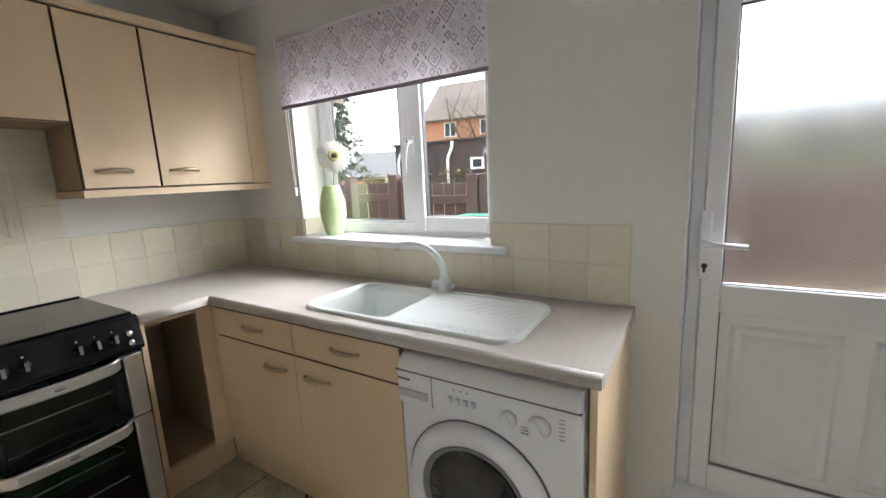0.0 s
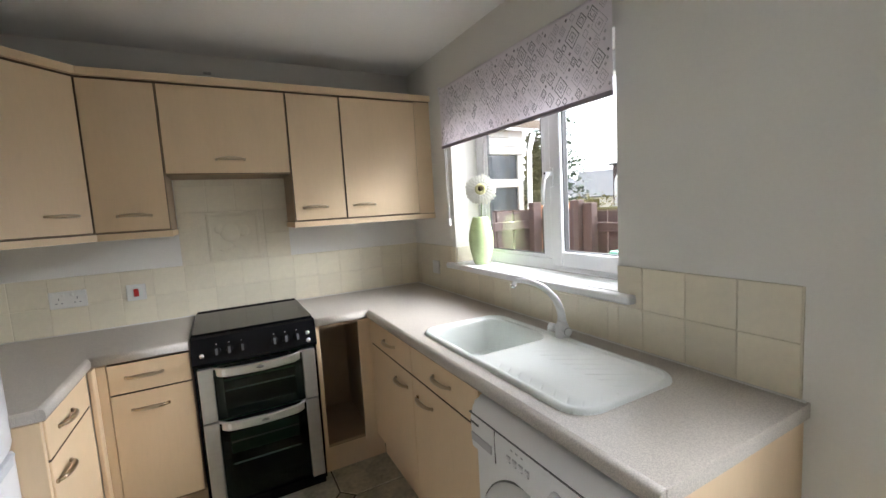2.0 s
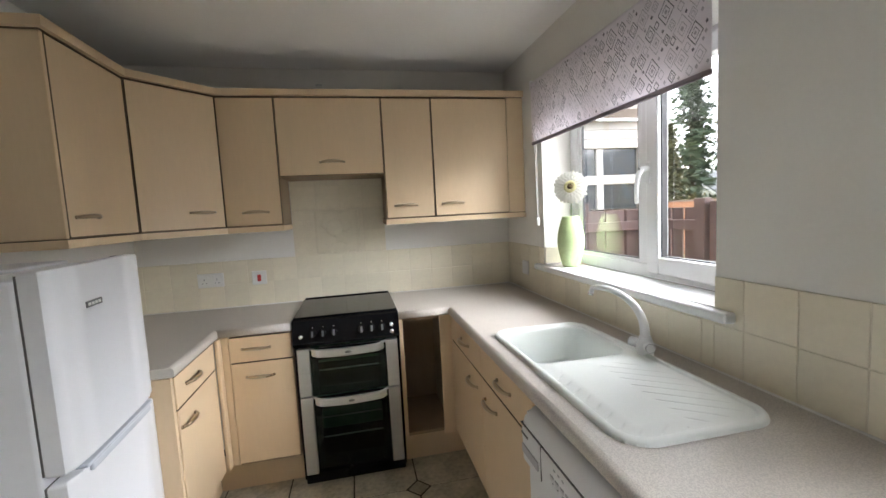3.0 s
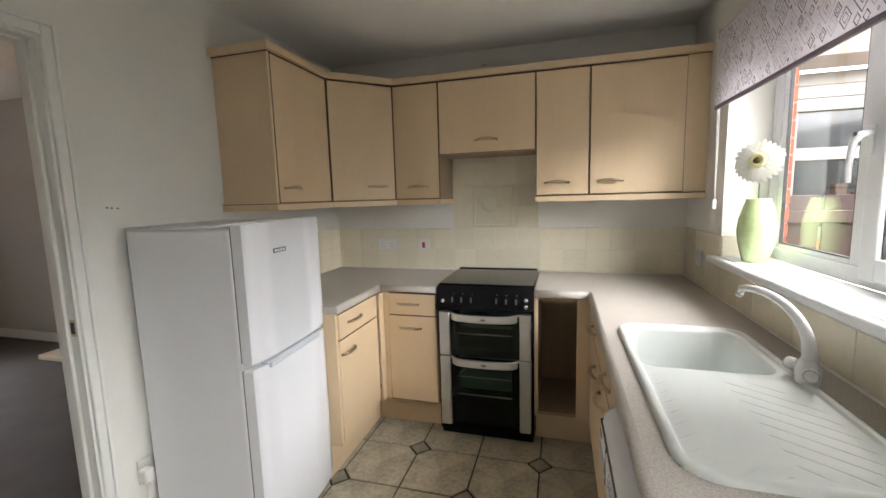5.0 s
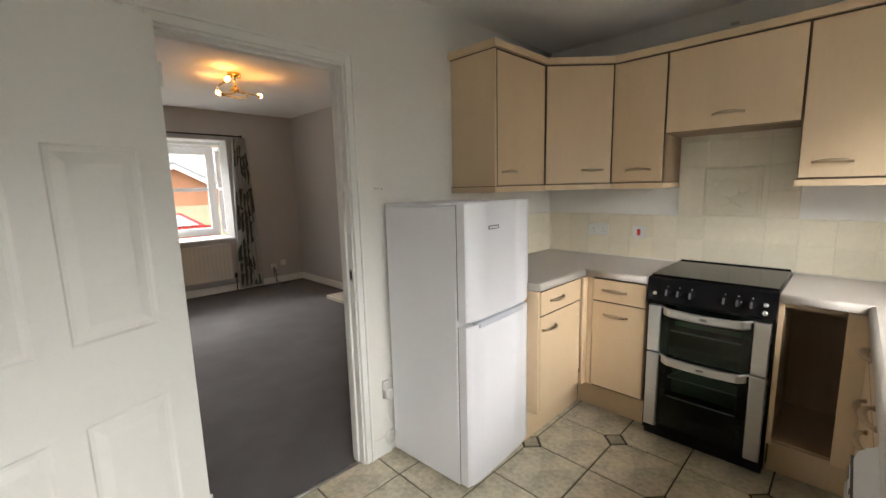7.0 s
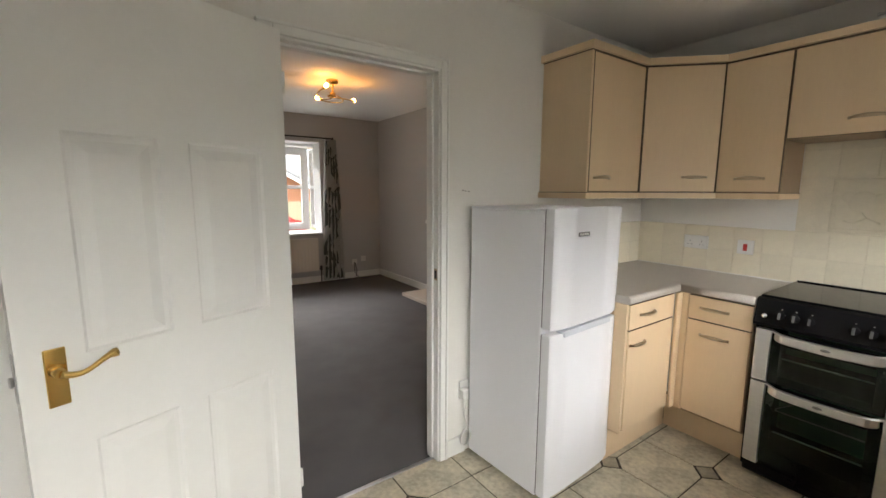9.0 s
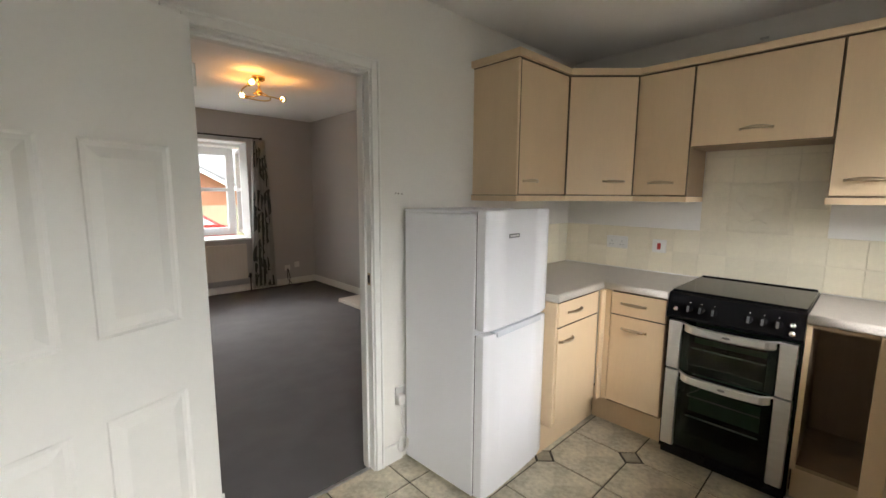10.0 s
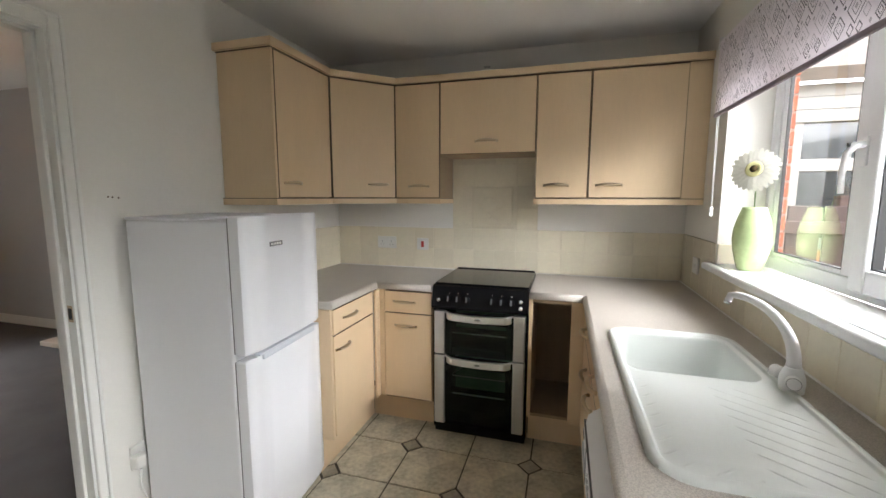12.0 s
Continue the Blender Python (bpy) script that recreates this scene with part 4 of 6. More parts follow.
part("inner_ring", b, M_YELLOW, fl)
b = B()
lathe(b, [(0.0145, 0.012), (0.0135, 0.020), (0.008, 0.024), (0.0, 0.025)], seg=20)
turn(b, fm)
part("flower_heart", b, M_PETAL_IN, fl)

# ---- cooker ----
ck = thing("cooker", place(-1.085, (4.786 + 5.333) / 2, 0, "+x"), "black freestanding double oven cooker with steel trim and closed glass lid", "cooker")
W2, FR = 0.2735, -0.535          # half width, front of the body
b = B()
box(b, -W2, -W2 + 0.012, FR, 0, 0.045, 0.905, 0.003)
box(b, W2 - 0.012, W2, FR, 0, 0.045, 0.905, 0.003)
box(b, -W2 + 0.012, W2 - 0.012, -0.02, 0, 0.045, 0.90)
box(b, -W2 + 0.012, W2 - 0.012, FR, -0.02, 0.045, 0.075)
box(b, -W2 + 0.012, W2 - 0.012, FR + 0.004, -0.02, 0.505, 0.516)
box(b, -W2 + 0.012, W2 - 0.012, FR + 0.004, -0.02, 0.775, 0.90)
part("body", b, M_BLACK, ck)
for x in (-W2 + 0.035, W2 - 0.035):
    for y in (FR + 0.05, -0.06):
        b = B()
        tube(b, [(x, y, 0), (x, y, 0.046)], 0.018, 12)
        part("foot", b, M_DARK, ck)
b = B()
box(b, -W2 + 0.004, W2 - 0.004, FR + 0.02, -0.01, 0.918, 0.926, 0.003, 2)
lid = part("lid", b, M_BLACKGLASS, ck, "closed black glass lid")
b = B()
box(b, -W2, W2, FR - 0.002, -0.002, 0.905, 0.918, 0.004, 2)
box(b, -W2 + 0.01, W2 - 0.01, -0.012, 0.0, 0.918, 0.932, 0.002)
part("hob_rim", b, M_BLACK, ck)
b = B()
box(b, -W2 + 0.006, W2 - 0.006, FR + 0.012, FR + 0.030, 0.012, 0.108, 0.003)
part("kick_panel", b, M_BLACK, ck)
# sloping control panel
b = B()
pr = [(FR, 0.917), (FR - 0.012, 0.910), (FR - 0.040, 0.800), (FR - 0.034, 0.785), (FR, 0.780)]
a = [b.verts.new((-W2, y, z)) for y, z in pr]
c = [b.verts.new((W2, y, z)) for y, z in pr]
for k in range(5):
    b.faces.new((a[k], a[(k + 1) % 5], c[(k + 1) % 5], c[k]))
b.faces.new(a)
b.faces.new(c[::-1])
panel = part("control_panel", b, M_BLACK, ck)
tilt = math.atan2(0.028, 0.110)
for x in (-0.172, -0.120, -0.065, 0.075, 0.128, 0.182):
    km = Matrix.Translation((x, FR - 0.027, 0.846)) @ Matrix.Rotation(math.pi / 2 - tilt, 4, "X")
    b = B()
    lathe(b, [(0.0, 0.0), (0.0195, 0.0), (0.0185, 0.006), (0.015, 0.010), (0.0, 0.011)], seg=20)
    box(b, -0.0075, 0.0075, -0.021, 0.021, 0.009, 0.030, 0.004, 2)
    kb = part("knob", turn(b, km), M_BLACK, panel, "black control knob")
    b = B()
    box(b, -0.0052, 0.0052, -0.018, 0.012, 0.0296, 0.0318, 0.001)
    part("knob_insert", turn(b, km), M_DSTEEL, kb, "dark steel insert")
    b = B()
    lathe(b, [(0.0, 0.0), (0.0035, 0.0), (0.0030, 0.0016), (0.0, 0.0022)], 0.0, 0.030, 12)
    lathe(b, [(0.0, 0.0), (0.0016, 0.0), (0.0, 0.0006)], -0.026, 0.004, 8)
    part("setting_mark", turn(b, km), M_CHROME, panel, "small bright setting mark")
for x, z in ((-0.232, 0.835), (0.232, 0.818), (0.232, 0.853)):
    b = B()
    lathe(b, [(0.0, 0.0), (0.0125, 0.0), (0.0125, 0.007), (0.009, 0.012), (0.0, 0.013)], seg=18)
    turn(b, Matrix.Translation((x, FR - 0.030 + (z - 0.835) * 0.25, z)) @ Matrix.Rotation(math.pi / 2 - tilt, 4, "X"))
    part("button", b, M_CHROME, panel, "chrome push button")


def oven_door(z0, z1, name):
    """A framed glass oven door between steel side strips, with a bowed steel handle."""
    y = FR - 0.004
    b = B()
    gx = 0.155
    gz0, gz1 = z0 + (0.045 if z1 - z0 < 0.3 else 0.075), z1 - 0.055
    box(b, -0.195, -gx, y - 0.030, y, z0, z1, 0.003)
    box(b, gx, 0.195, y - 0.030, y, z0, z1, 0.003)
    box(b, -gx, gx, y - 0.030, y, z0, gz0, 0.003)
    box(b, -gx, gx, y - 0.030, y, gz1, z1, 0.003)
    d_ = part(name, b, M_BLACK, ck)
    b = B()
    box(b, -0.193, 0.193, y - 0.0335, y - 0.0305, z0 + 0.004, z1 - 0.004, 0.001)
    ob = part("glass_pane", b, M_OVEN, d_, "dark tinted oven glass")
    ob.visible_shadow = False
    for s in (-1, 1):
        b = B()
        x0, x1 = sorted((s * 0.197, s * 0.258))
        box(b, x0, x1, y - 0.034, y, z0 - (0.0 if z1 - z0 < 0.3 else 0.02), z1 + 0.01, 0.004, 2)
        part("side_strip", b, M_STEEL, d_, "brushed steel side strip")
    b = B()
    n = 28
    rows = []
    for k in range(n + 1):
        f = -1 + 2 * k / n
        x = f * 0.205
        out = 0.052 - 0.036 * smooth((abs(f) - 0.72) / 0.28)
        dz = -0.011 * (1 - f * f)
        zc = z1 - 0.008 + dz
        rows.append([b.verts.new((x, y - out, zc - 0.024)), b.verts.new((x, y - out - 0.005, zc - 0.018)), b.verts.new((x, y - out - 0.004, zc + 0.014)), b.verts.new((x, y - out + 0.002, zc + 0.019)), b.verts.new((x, y - out + 0.014, zc + 0.017)), b.verts.new((x, y - out + 0.010, zc - 0.022))])
    for p, q in zip(rows, rows[1:]):
        for k in range(6):
            b.faces.new((p[k], p[(k + 1) % 6], q[(k + 1) % 6], q[k]))
    b.faces.new(rows[0])
    b.faces.new(rows[-1][::-1])
    part("handle", b, M_STEEL, d_, "bowed brushed steel handle")
    b = B()
    lathe(b, [(0.0, 0), (1, 0), (1, 0.002), (0, 0.002)], seg=24)
    turn(b, Matrix.Translation((0, y - 0.0575, z1 - 0.020)) @ Matrix.Rotation(math.pi / 2, 4, "X") @ Matrix.Diagonal((0.017, 0.006, 1, 1)))
    part("badge", b, M_GREYPRINT, d_)
    return d_


oven_door(0.518, 0.762, "top_oven_door")
oven_door(0.112, 0.500, "main_oven_door")
for zs in ((0.628,), (0.255, 0.365)):
    for z in zs:
        b = B()
        for y in (FR + 0.03, -0.1):
            tube(b, [(-0.19, y, z), (0.19, y, z)], 0.0034, 6)
        for s in (-1, 1):
            tube(b, [(s * 0.19, FR + 0.03, z), (s * 0.2605, FR + 0.2, z), (s * 0.19, -0.1, z)], 0.003, 5)
        part("oven_shelf", b, M_STEEL, ck, "chrome wire shelf")
b = B()
for z0, z1 in ((0.076, 0.504), (0.517, 0.774)):
    box(b, -0.2614, 0.2614, -0.06, -0.05, z0, z1)
part("oven_back", b, material("dark_green_oven_enamel", (0.13, 0.24, 0.17), 0.4, vary=0.2), ck)

# ---- fridge freezer ----
fr = thing("fridge_freezer", pose(0.255, 3.868, 0, 0, 0, 183.2), "white two-door fridge freezer standing against the wall", "fridge")
hw = 0.261
b = B()
box(b, -hw, hw, -0.455, 0, 0.025, 1.328, 0.010, 3)
part("cabinet", b, M_WHITE, fr)
b = B()
box(b, -hw - 0.001, hw + 0.001, -0.30, 0.0, 1.328, 1.339, 0.004, 2)
part("top_plate", b, M_WHITE, fr)
for nm, z0, z1 in (("freezer_door", 0.824, 1.346), ("fridge_door", 0.035, 0.806)):
    b = B()
    n = 14
    pts = []
    for k in range(n + 1):
        f = -1 + 2 * k / n
        pts.append((f * hw, -0.505 - 0.012 * (1 - f ** 4)))
    pts = [(-hw, -0.463)] + pts + [(hw, -0.463)]
    prism(b, pts, z0, z1, smooth=False)
    es = [e for e in b.edges if all(abs(v.co.z - z1) < 1e-6 or abs(v.co.z - z0) < 1e-6 for v in e.verts) and abs(e.verts[0].co.z - e.verts[1].co.z) < 1e-6]
    bmesh.ops.bevel(b, geom=es, offset=0.010, segments=3, profile=0.5, affect="EDGES")
    b.normal_update()
    for f in b.faces:
        f.smooth = f.normal.y < -0.6
    d_ = part(nm, b, M_WHITE, fr)
    b = B()
    box(b, -hw + 0.004, hw - 0.004, -0.463, -0.455, z0 + 0.006, z1 - 0.008)
    part("seal", b, M_GREYPRINT, d_, "grey door seal")
b = B()
box(b, -0.20, 0.21, -0.523, -0.49, 0.806, 0.816, 0.004, 2)
box(b, -0.18, 0.19, -0.524, -0.512, 0.786, 0.809, 0.005, 2)
part("grip_strip", b, material("pale_blue_grey_plastic", (0.60, 0.63, 0.68), 0.35, vary=0.02, bump=0.0), fr, "moulded pale grey grip strip")
b = B()
box(b, -0.105, -0.025, -0.5205, -0.516, 1.222, 1.240, 0.001)
badge = part("badge", b, M_GREYPRINT, fr, "small grey maker's badge")
b = B()
for k in range(4):
    box(b, -0.099 + k * 0.017, -0.087 + k * 0.017, -0.5215, -0.5204, 1.227, 1.235)
part("badge_bars", b, M_SOCKET, badge)
for s in (-1, 1):
    b = B()
    tube(b, [(s * 0.215, -0.42, 0), (s * 0.215, -0.42, 0.027)], 0.016, 12)
    part("foot", b, M_DARK, fr)
b = B()
box(b, hw - 0.045, hw - 0.004, -0.50, -0.44, 1.330, 1.344, 0.003)
part("hinge_cover", b, M_GREYPRINT, fr)

# ---- washing machine ----
wm = thing("washing_machine", place(0.846, 6.130, 0, "-y"), "white front-loading washing machine under the worktop", "washing machine")
M_MARK = material("pale_grey_print", (0.50, 0.50, 0.51), 0.6, vary=0.02, bump=0.0)
hw, FRW = 0.282, -0.535
b = B()
box(b, -hw, hw, FRW, 0, 0.03, 0.845, 0.008, 3)
part("cabinet", b, M_APPLIANCE, wm)
b = B()
prof = [(FRW, 0.715), (FRW - 0.020, 0.712), (FRW - 0.022, 0.80), (FRW - 0.012, 0.838), (FRW + 0.012, 0.858), (FRW + 0.05, 0.862), (FRW + 0.40, 0.862), (FRW + 0.40, 0.846), (FRW, 0.846)]
a = [b.verts.new((-hw, y, z)) for y, z in prof]
c = [b.verts.new((hw, y, z)) for y, z in prof]
for k in range(len(prof)):
    f = b.faces.new((a[k], a[(k + 1) % len(prof)], c[(k + 1) % len(prof)], c[k]))
    f.smooth = 1 < k < 5
b.faces.new(a)
b.faces.new(c[::-1])
ends = [e for e in b.edges if abs(e.verts[0].co.x - e.verts[1].co.x) < 1e-6 and max(v.co.y for v in e.verts) < FRW + 0.06 and min(v.co.y for v in e.verts) < FRW - 0.005]
bmesh.ops.bevel(b, geom=ends, offset=0.014, segments=3, profile=0.5, affect="EDGES", clamp_overlap=True)
fas = part("fascia", b, M_APPLIANCE, wm)
b = B()
box(b, -hw - 0.0004, hw + 0.0004, FRW - 0.0215, FRW - 0.012, 0.8165, 0.8185)
box(b, -0.150, -0.1485, FRW - 0.0228, FRW - 0.02, 0.72, 0.815)
part("seam", b, M_GREYPRINT, fas)
b = B()
box(b, -0.270, -0.165, FRW - 0.0245, FRW - 0.02, 0.735, 0.762, 0.002)
part("drawer_grip", b, material("light_grey_plastic", (0.52, 0.51, 0.53), 0.4, vary=0.03), fas)
b = B()
for k in range(5):
    box(b, -0.272 + k * 0.009, -0.265 + k * 0.009, FRW - 0.0235, FRW - 0.02, 0.790, 0.797)
part("badge", b, M_GREYPRINT, fas)
b = B()
for k in range(3):
    box(b, -0.076 + k * 0.021, -0.068 + k * 0.021, FRW - 0.0235, FRW - 0.02, 0.796, 0.800)
for k in range(4):
    box(b, -0.094 + k * 0.025, -0.078 + k * 0.025, FRW - 0.0235, FRW - 0.02, 0.772, 0.776)
    box(b, -0.092 + k * 0.025, -0.080 + k * 0.025, FRW - 0.0235, FRW - 0.02, 0.757, 0.760)
for k in range(6):
    box(b, 0.228, 0.242, FRW - 0.0235, FRW - 0.02, 0.737 + k * 0.011, 0.740 + k * 0.011)
for k in range(3):
    box(b, 0.128, 0.148, FRW - 0.0235, FRW - 0.02, 0.725 + k * 0.009, 0.728 + k * 0.009)
tagged(part("printed_marks", b, M_MARK, fas, "small grey printed marks"), kind="stuff")
for k in range(4):
    b = B()
    lathe(b, [(0, 0.0), (0.007, 0.0), (0.007, 0.004), (0, 0.005)], seg=14)
    turn(b, Matrix.Translation((-0.086 + k * 0.025, FRW - 0.021, 0.766)) @ Matrix.Rotation(math.pi / 2, 4, "X"))
    part("button", b, M_APPLIANCE, fas)
for x, r in ((0.094, 0.023), (0.178, 0.030)):
    b = B()
    lathe(b, [(r + 0.001, 0.0), (r + 0.001, 0.003), (r, 0.003)], seg=28)
    turn(b, Matrix.Translation((x, FRW - 0.020, 0.758)) @ Matrix.Rotation(math.pi / 2, 4, "X"))
    part("dial_ring", b, M_MARK, fas)
    b = B()
    lathe(b, [(r, 0.0), (r - 0.001, 0.010), (r - 0.006, 0.013), (0, 0.013)], seg=28)
    box(b, -0.004, 0.004, -r * 0.85, r * 0.85, 0.012, 0.015, 0.0012)
    turn(b, Matrix.Translation((x, FRW - 0.020, 0.758)) @ Matrix.Rotation(math.pi / 2, 4, "X") @ Matrix.Rotation(0.6, 4, "Z"))
    part("dial", b, M_APPLIANCE, fas, "white programme dial")
axis = Matrix.Translation((-0.022, FRW, 0.462)) @ Matrix.Rotation(math.pi / 2, 4, "X")
b = B()
lathe(b, [(0.232, 0.0), (0.232, 0.006), (0.225, 0.020), (0.205, 0.030), (0.180, 0.032), (0.168, 0.026), (0.160, 0.010), (0.158, 0.002)], seg=64)
turn(b, axis)
pd = part("porthole_door", b, M_APPLIANCE, wm, "round white porthole door")
b = B()
lathe(b, [(0.237, 0.0), (0.237, 0.004), (0.232, 0.004)], seg=64)
turn(b, axis)
part("door_gap", b, M_GREYPRINT, pd)
b = B()
lathe(b, [(0.166, 0.026), (0.150, 0.022), (0.136, 0.010), (0.11, 0.005), (0.0, 0.0035)], seg=48)
turn(b, axis)
part("porthole_glass", b, material("dark_smoked_glass", (0.03, 0.032, 0.034), 0.06, vary=0.2, scale=3, bump=0.0, coat=1.0), pd, "dark bowl-shaped porthole glass")
b = B()
lathe(b, [(0.160, 0.012), (0.172, 0.031), (0.164, 0.034), (0.152, 0.022)], seg=48)
turn(b, axis)
part("inner_rim", b, material("grey_plastic_rim", (0.22, 0.22, 0.225), 0.35, vary=0.05), pd)
b = B()
box(b, 0.160, 0.205, FRW - 0.038, FRW - 0.028, 0.40, 0.46, 0.004, 2)
part("door_catch", b, M_APPLIANCE, pd)
for s in (-1, 1):
    b = B()
    tube(b, [(s * 0.24, FRW + 0.05, 0), (s * 0.24, FRW + 0.05, 0.032)], 0.018, 12)
    part("foot", b, M_DARK, wm)


# ---- sockets and small fittings ----
def socket(x, y, z, facing, w, h, name, label, kind):
    t = thing(name, place(x, y, z, facing), label, "socket")
    b = B()
    box(b, -w / 2, w / 2, -0.011, 0, -h / 2, h / 2, 0.004, 2)
    p = part("plate", b, M_SOCKET, t)
    if kind == "double":
        for s in (-1, 1):
            b = B()
            for dx, dz, a, c in ((0, 0.012, 0.004, 0.010), (-0.011, -0.010, 0.007, 0.004), (0.011, -0.010, 0.007, 0.004)):
                box(b, s * 0.036 + dx - a / 2, s * 0.036 + dx + a / 2, -0.0118, -0.010, dz - c / 2 - 0.006, dz + c / 2 - 0.006)
            part("pin_holes", b, M_GREYPRINT, p)
            b = B()
            box(b, s * 0.018 - 0.006, s * 0.018 + 0.006, -0.016, -0.010, 0.016, 0.032, 0.002)
            part("switch", b, M_SOCKET, p)
    elif kind == "red":
        b = B()
        box(b, -0.011, 0.011, -0.016, -0.010, -0.022, 0.020, 0.003, 2)
        part("switch", b, M_RED, p, "red rocker switch")
    else:
        b = B()
        box(b, -0.006, 0.006, -0.015, -0.010, -0.010, 0.010, 0.002)
        part("switch", b, M_SOCKET, p)
    return t


socket(XW + TT, 4.529, 1.085, "+x", 0.086, 0.086, "cooker_switch", "white cooker isolator with a red switch on cream tiles", "red")
socket(XW + TT, 4.250, 1.090, "+x", 0.148, 0.086, "double_socket", "white double socket on cream tiles", "double")
socket(-0.80, YN - TT, 1.055, "-y", 0.086, 0.086, "wall_switch", "white switch on cream tiles beside the window", "plain")
socket(0.530, YS, 0.36, "+y", 0.060, 0.10, "fridge_socket", "white plug socket beside the fridge", "plain")
plug = thing("power_plug", pose(0.552, YS + 0.02, 0.30), "white plug and coiled lead beside the fridge", "plug")
b = B()
box(b, -0.022, 0.022, 0.0, 0.04, 0.03, 0.085, 0.008, 2)
part("plug_body", b, M_SOCKET, plug)
b = B()
ps = [(0, 0.03, 0.03), (0.01, 0.035, -0.05), (-0.02, 0.03, -0.13), (0.0, 0.035, -0.145)]
ps += [(0.032 * math.sin(a), 0.035 + 0.004 * a / 6, -0.185 + 0.042 * math.cos(a)) for a in [k * 0.5 for k in range(26)]]
tube(b, ps, 0.0035, 6)
part("lead", b, M_SOCKET, plug, "white coiled lead")
b = B()
for dx in (-0.022, 0.0, 0.016):
    tube(b, [(0.528 + dx, YS - 0.002, 1.414 + dx * 0.1), (0.528 + dx, YS + 0.0012, 1.414 + dx * 0.1)], 0.0035, 8)
solid("screw_holes", b, M_EDGE, "three small screw holes in the grey painted wall", "screw holes")

b = B()
box(b, XW, XW + 0.006, 4.958, 4.998, 2.259, 2.271, 0.002)
tube(b, [(XW + 0.004, 4.968, 2.267), (XW + 0.010, 4.968, 2.267)], 0.004, 8)
tube(b, [(XW + 0.004, 4.990, 2.267), (XW + 0.010, 4.990, 2.267)], 0.004, 8)
solid("wall_fixing", b, M_LWALL, "small dull grey fixing on the grey wall above the cupboards", "wall fixing")

# ---- wall tiles ----
P = 0.1455
tile_mesh = {}


def wall_tile(parent, m, w, h):
    key = (round(w, 4), round(h, 4))
    if key not in tile_mesh:
        b = B()
        box(b, -w / 2 + 0.0009, w / 2 - 0.0009, -TT, 0, -h / 2 + 0.0009, h / 2 - 0.0009, 0.0016, 1)
        tile_mesh[key] = mesh_of("tile", b, M_TILE)
    ob = new("tile", tile_mesh[key])
    ob.parent = parent
    ob.matrix_world = m
    return ob


def tile_field(parent, facing, fixed, u0, u1, origin, rows, skip=()):
    """Tiles on a wall from u0 to u1 with joints at origin + k * P; rows are (z0, z1)."""
    k0 = math.floor((u0 - origin) / P + 1e-6)
    u = origin + k0 * P
    while u < u1 - 0.004:
        a, c = max(u, u0), min(u + P, u1)
        if c - a > 0.012:
            for z0, z1 in rows:
                if any(a < s1 - 0.01 and c > s0 + 0.01 and z0 < t1 - 0.01 and z1 > t0 + 0.01 for s0, s1, t0, t1 in skip):
                    continue
                mid, zc = (a + c) / 2, (z0 + z1) / 2
                m = place(fixed, mid, zc, facing) if facing == "+x" else place(mid, fixed, zc, facing)
                wall_tile(parent, m, c - a, z1 - z0)
        u += P


R2 = ((0.911, 1.0565), (1.0565, 1.202))
b = B()
box(b, XW, XW + 0.0052, YS, YN, 0.911, 1.200)
box(b, XW, XW + 0.0052, 4.752, 5.330, 1.200, 1.75)
gw = setting("splashback_west", b, M_GROUT, "cream wall tiles behind the cooker")
tile_field(gw, "+x", XW, YS + 0.004, YN - 0.004, 4.755, R2)
R3 = ((1.202, 1.3475), (1.3475, 1.493), (1.493, 1.6385), (1.6385, 1.75))
tile_field(gw, "+x", XW, 4.755, 5.330, 4.755, R3, skip=((4.888, 5.182, 1.21, 1.48),))
b = B()
box(b, XW, WX0 - 0.002, YN - 0.0048, YN, 0.911, 1.200)
box(b, WX0 - 0.002, WX1 + 0.002, YN - 0.0048, YN, 0.911, 1.071)
box(b, WX1 + 0.002, 1.150, YN - 0.0048, YN, 0.911, 1.200)
gn = setting("splashback_north", b, M_GROUT, "cream wall tiles below and beside the window")
tile_field(gn, "-y", YN, XW + 0.008, WX0 - 0.002, 0.711, R2)
tile_field(gn, "-y", YN, WX0 - 0.002, WX1 + 0.002, 0.711, ((0.911, 1.0565),))
tile_field(gn, "-y", YN, WX1 + 0.002, 1.150, 0.711, R2)
b = B()
box(b, XW, -0.02, YS, YS + 0.0052, 0.911, 1.200)
gs = setting("splashback_south", b, M_GROUT, "cream wall tiles beside the fridge")
tile_field(gs, "+y", YS, XW + 0.008, -0.02, -0.10, R2)
for x, facing in ((WX0, "+x"), (WX1, "-x")):
    wall_tile(gn, place(x, (YN + FY) / 2, (1.106 + 1.200) / 2, facing), FY - YN - 0.002, 0.094)
# large relief tile with a fruit motif
dt = thing("relief_tile", place(XW, 5.027, 1.347, "+x"), "large cream relief tile with a raised fruit motif above the cooker", "tile")
b = B()
box(b, -0.139, 0.139, -0.009, 0, -0.138, 0.138, 0.003, 2)
for o in (0.006,):
    box(b, -0.139 + o, 0.139 - o, -0.012, -0.009, 0.118, 0.132, 0.002)
    box(b, -0.139 + o, 0.139 - o, -0.012, -0.009, -0.132, -0.118, 0.002)
    box(b, -0.133, -0.119, -0.012, -0.009, -0.118, 0.118, 0.002)
    box(b, 0.119, 0.133, -0.012, -0.009, -0.118, 0.118, 0.002)
part("plaque", b, M_TILE, dt)
b = B()
for cx, cz, r in ((-0.02, -0.02, 0.055), (0.045, -0.03, 0.036), (-0.075, -0.045, 0.028)):
    lathe(b, [(r, 0.0), (r * 0.9, r * 0.04), (r * 0.6, r * 0.07), (0, r * 0.085)], cx, -cz, 24)
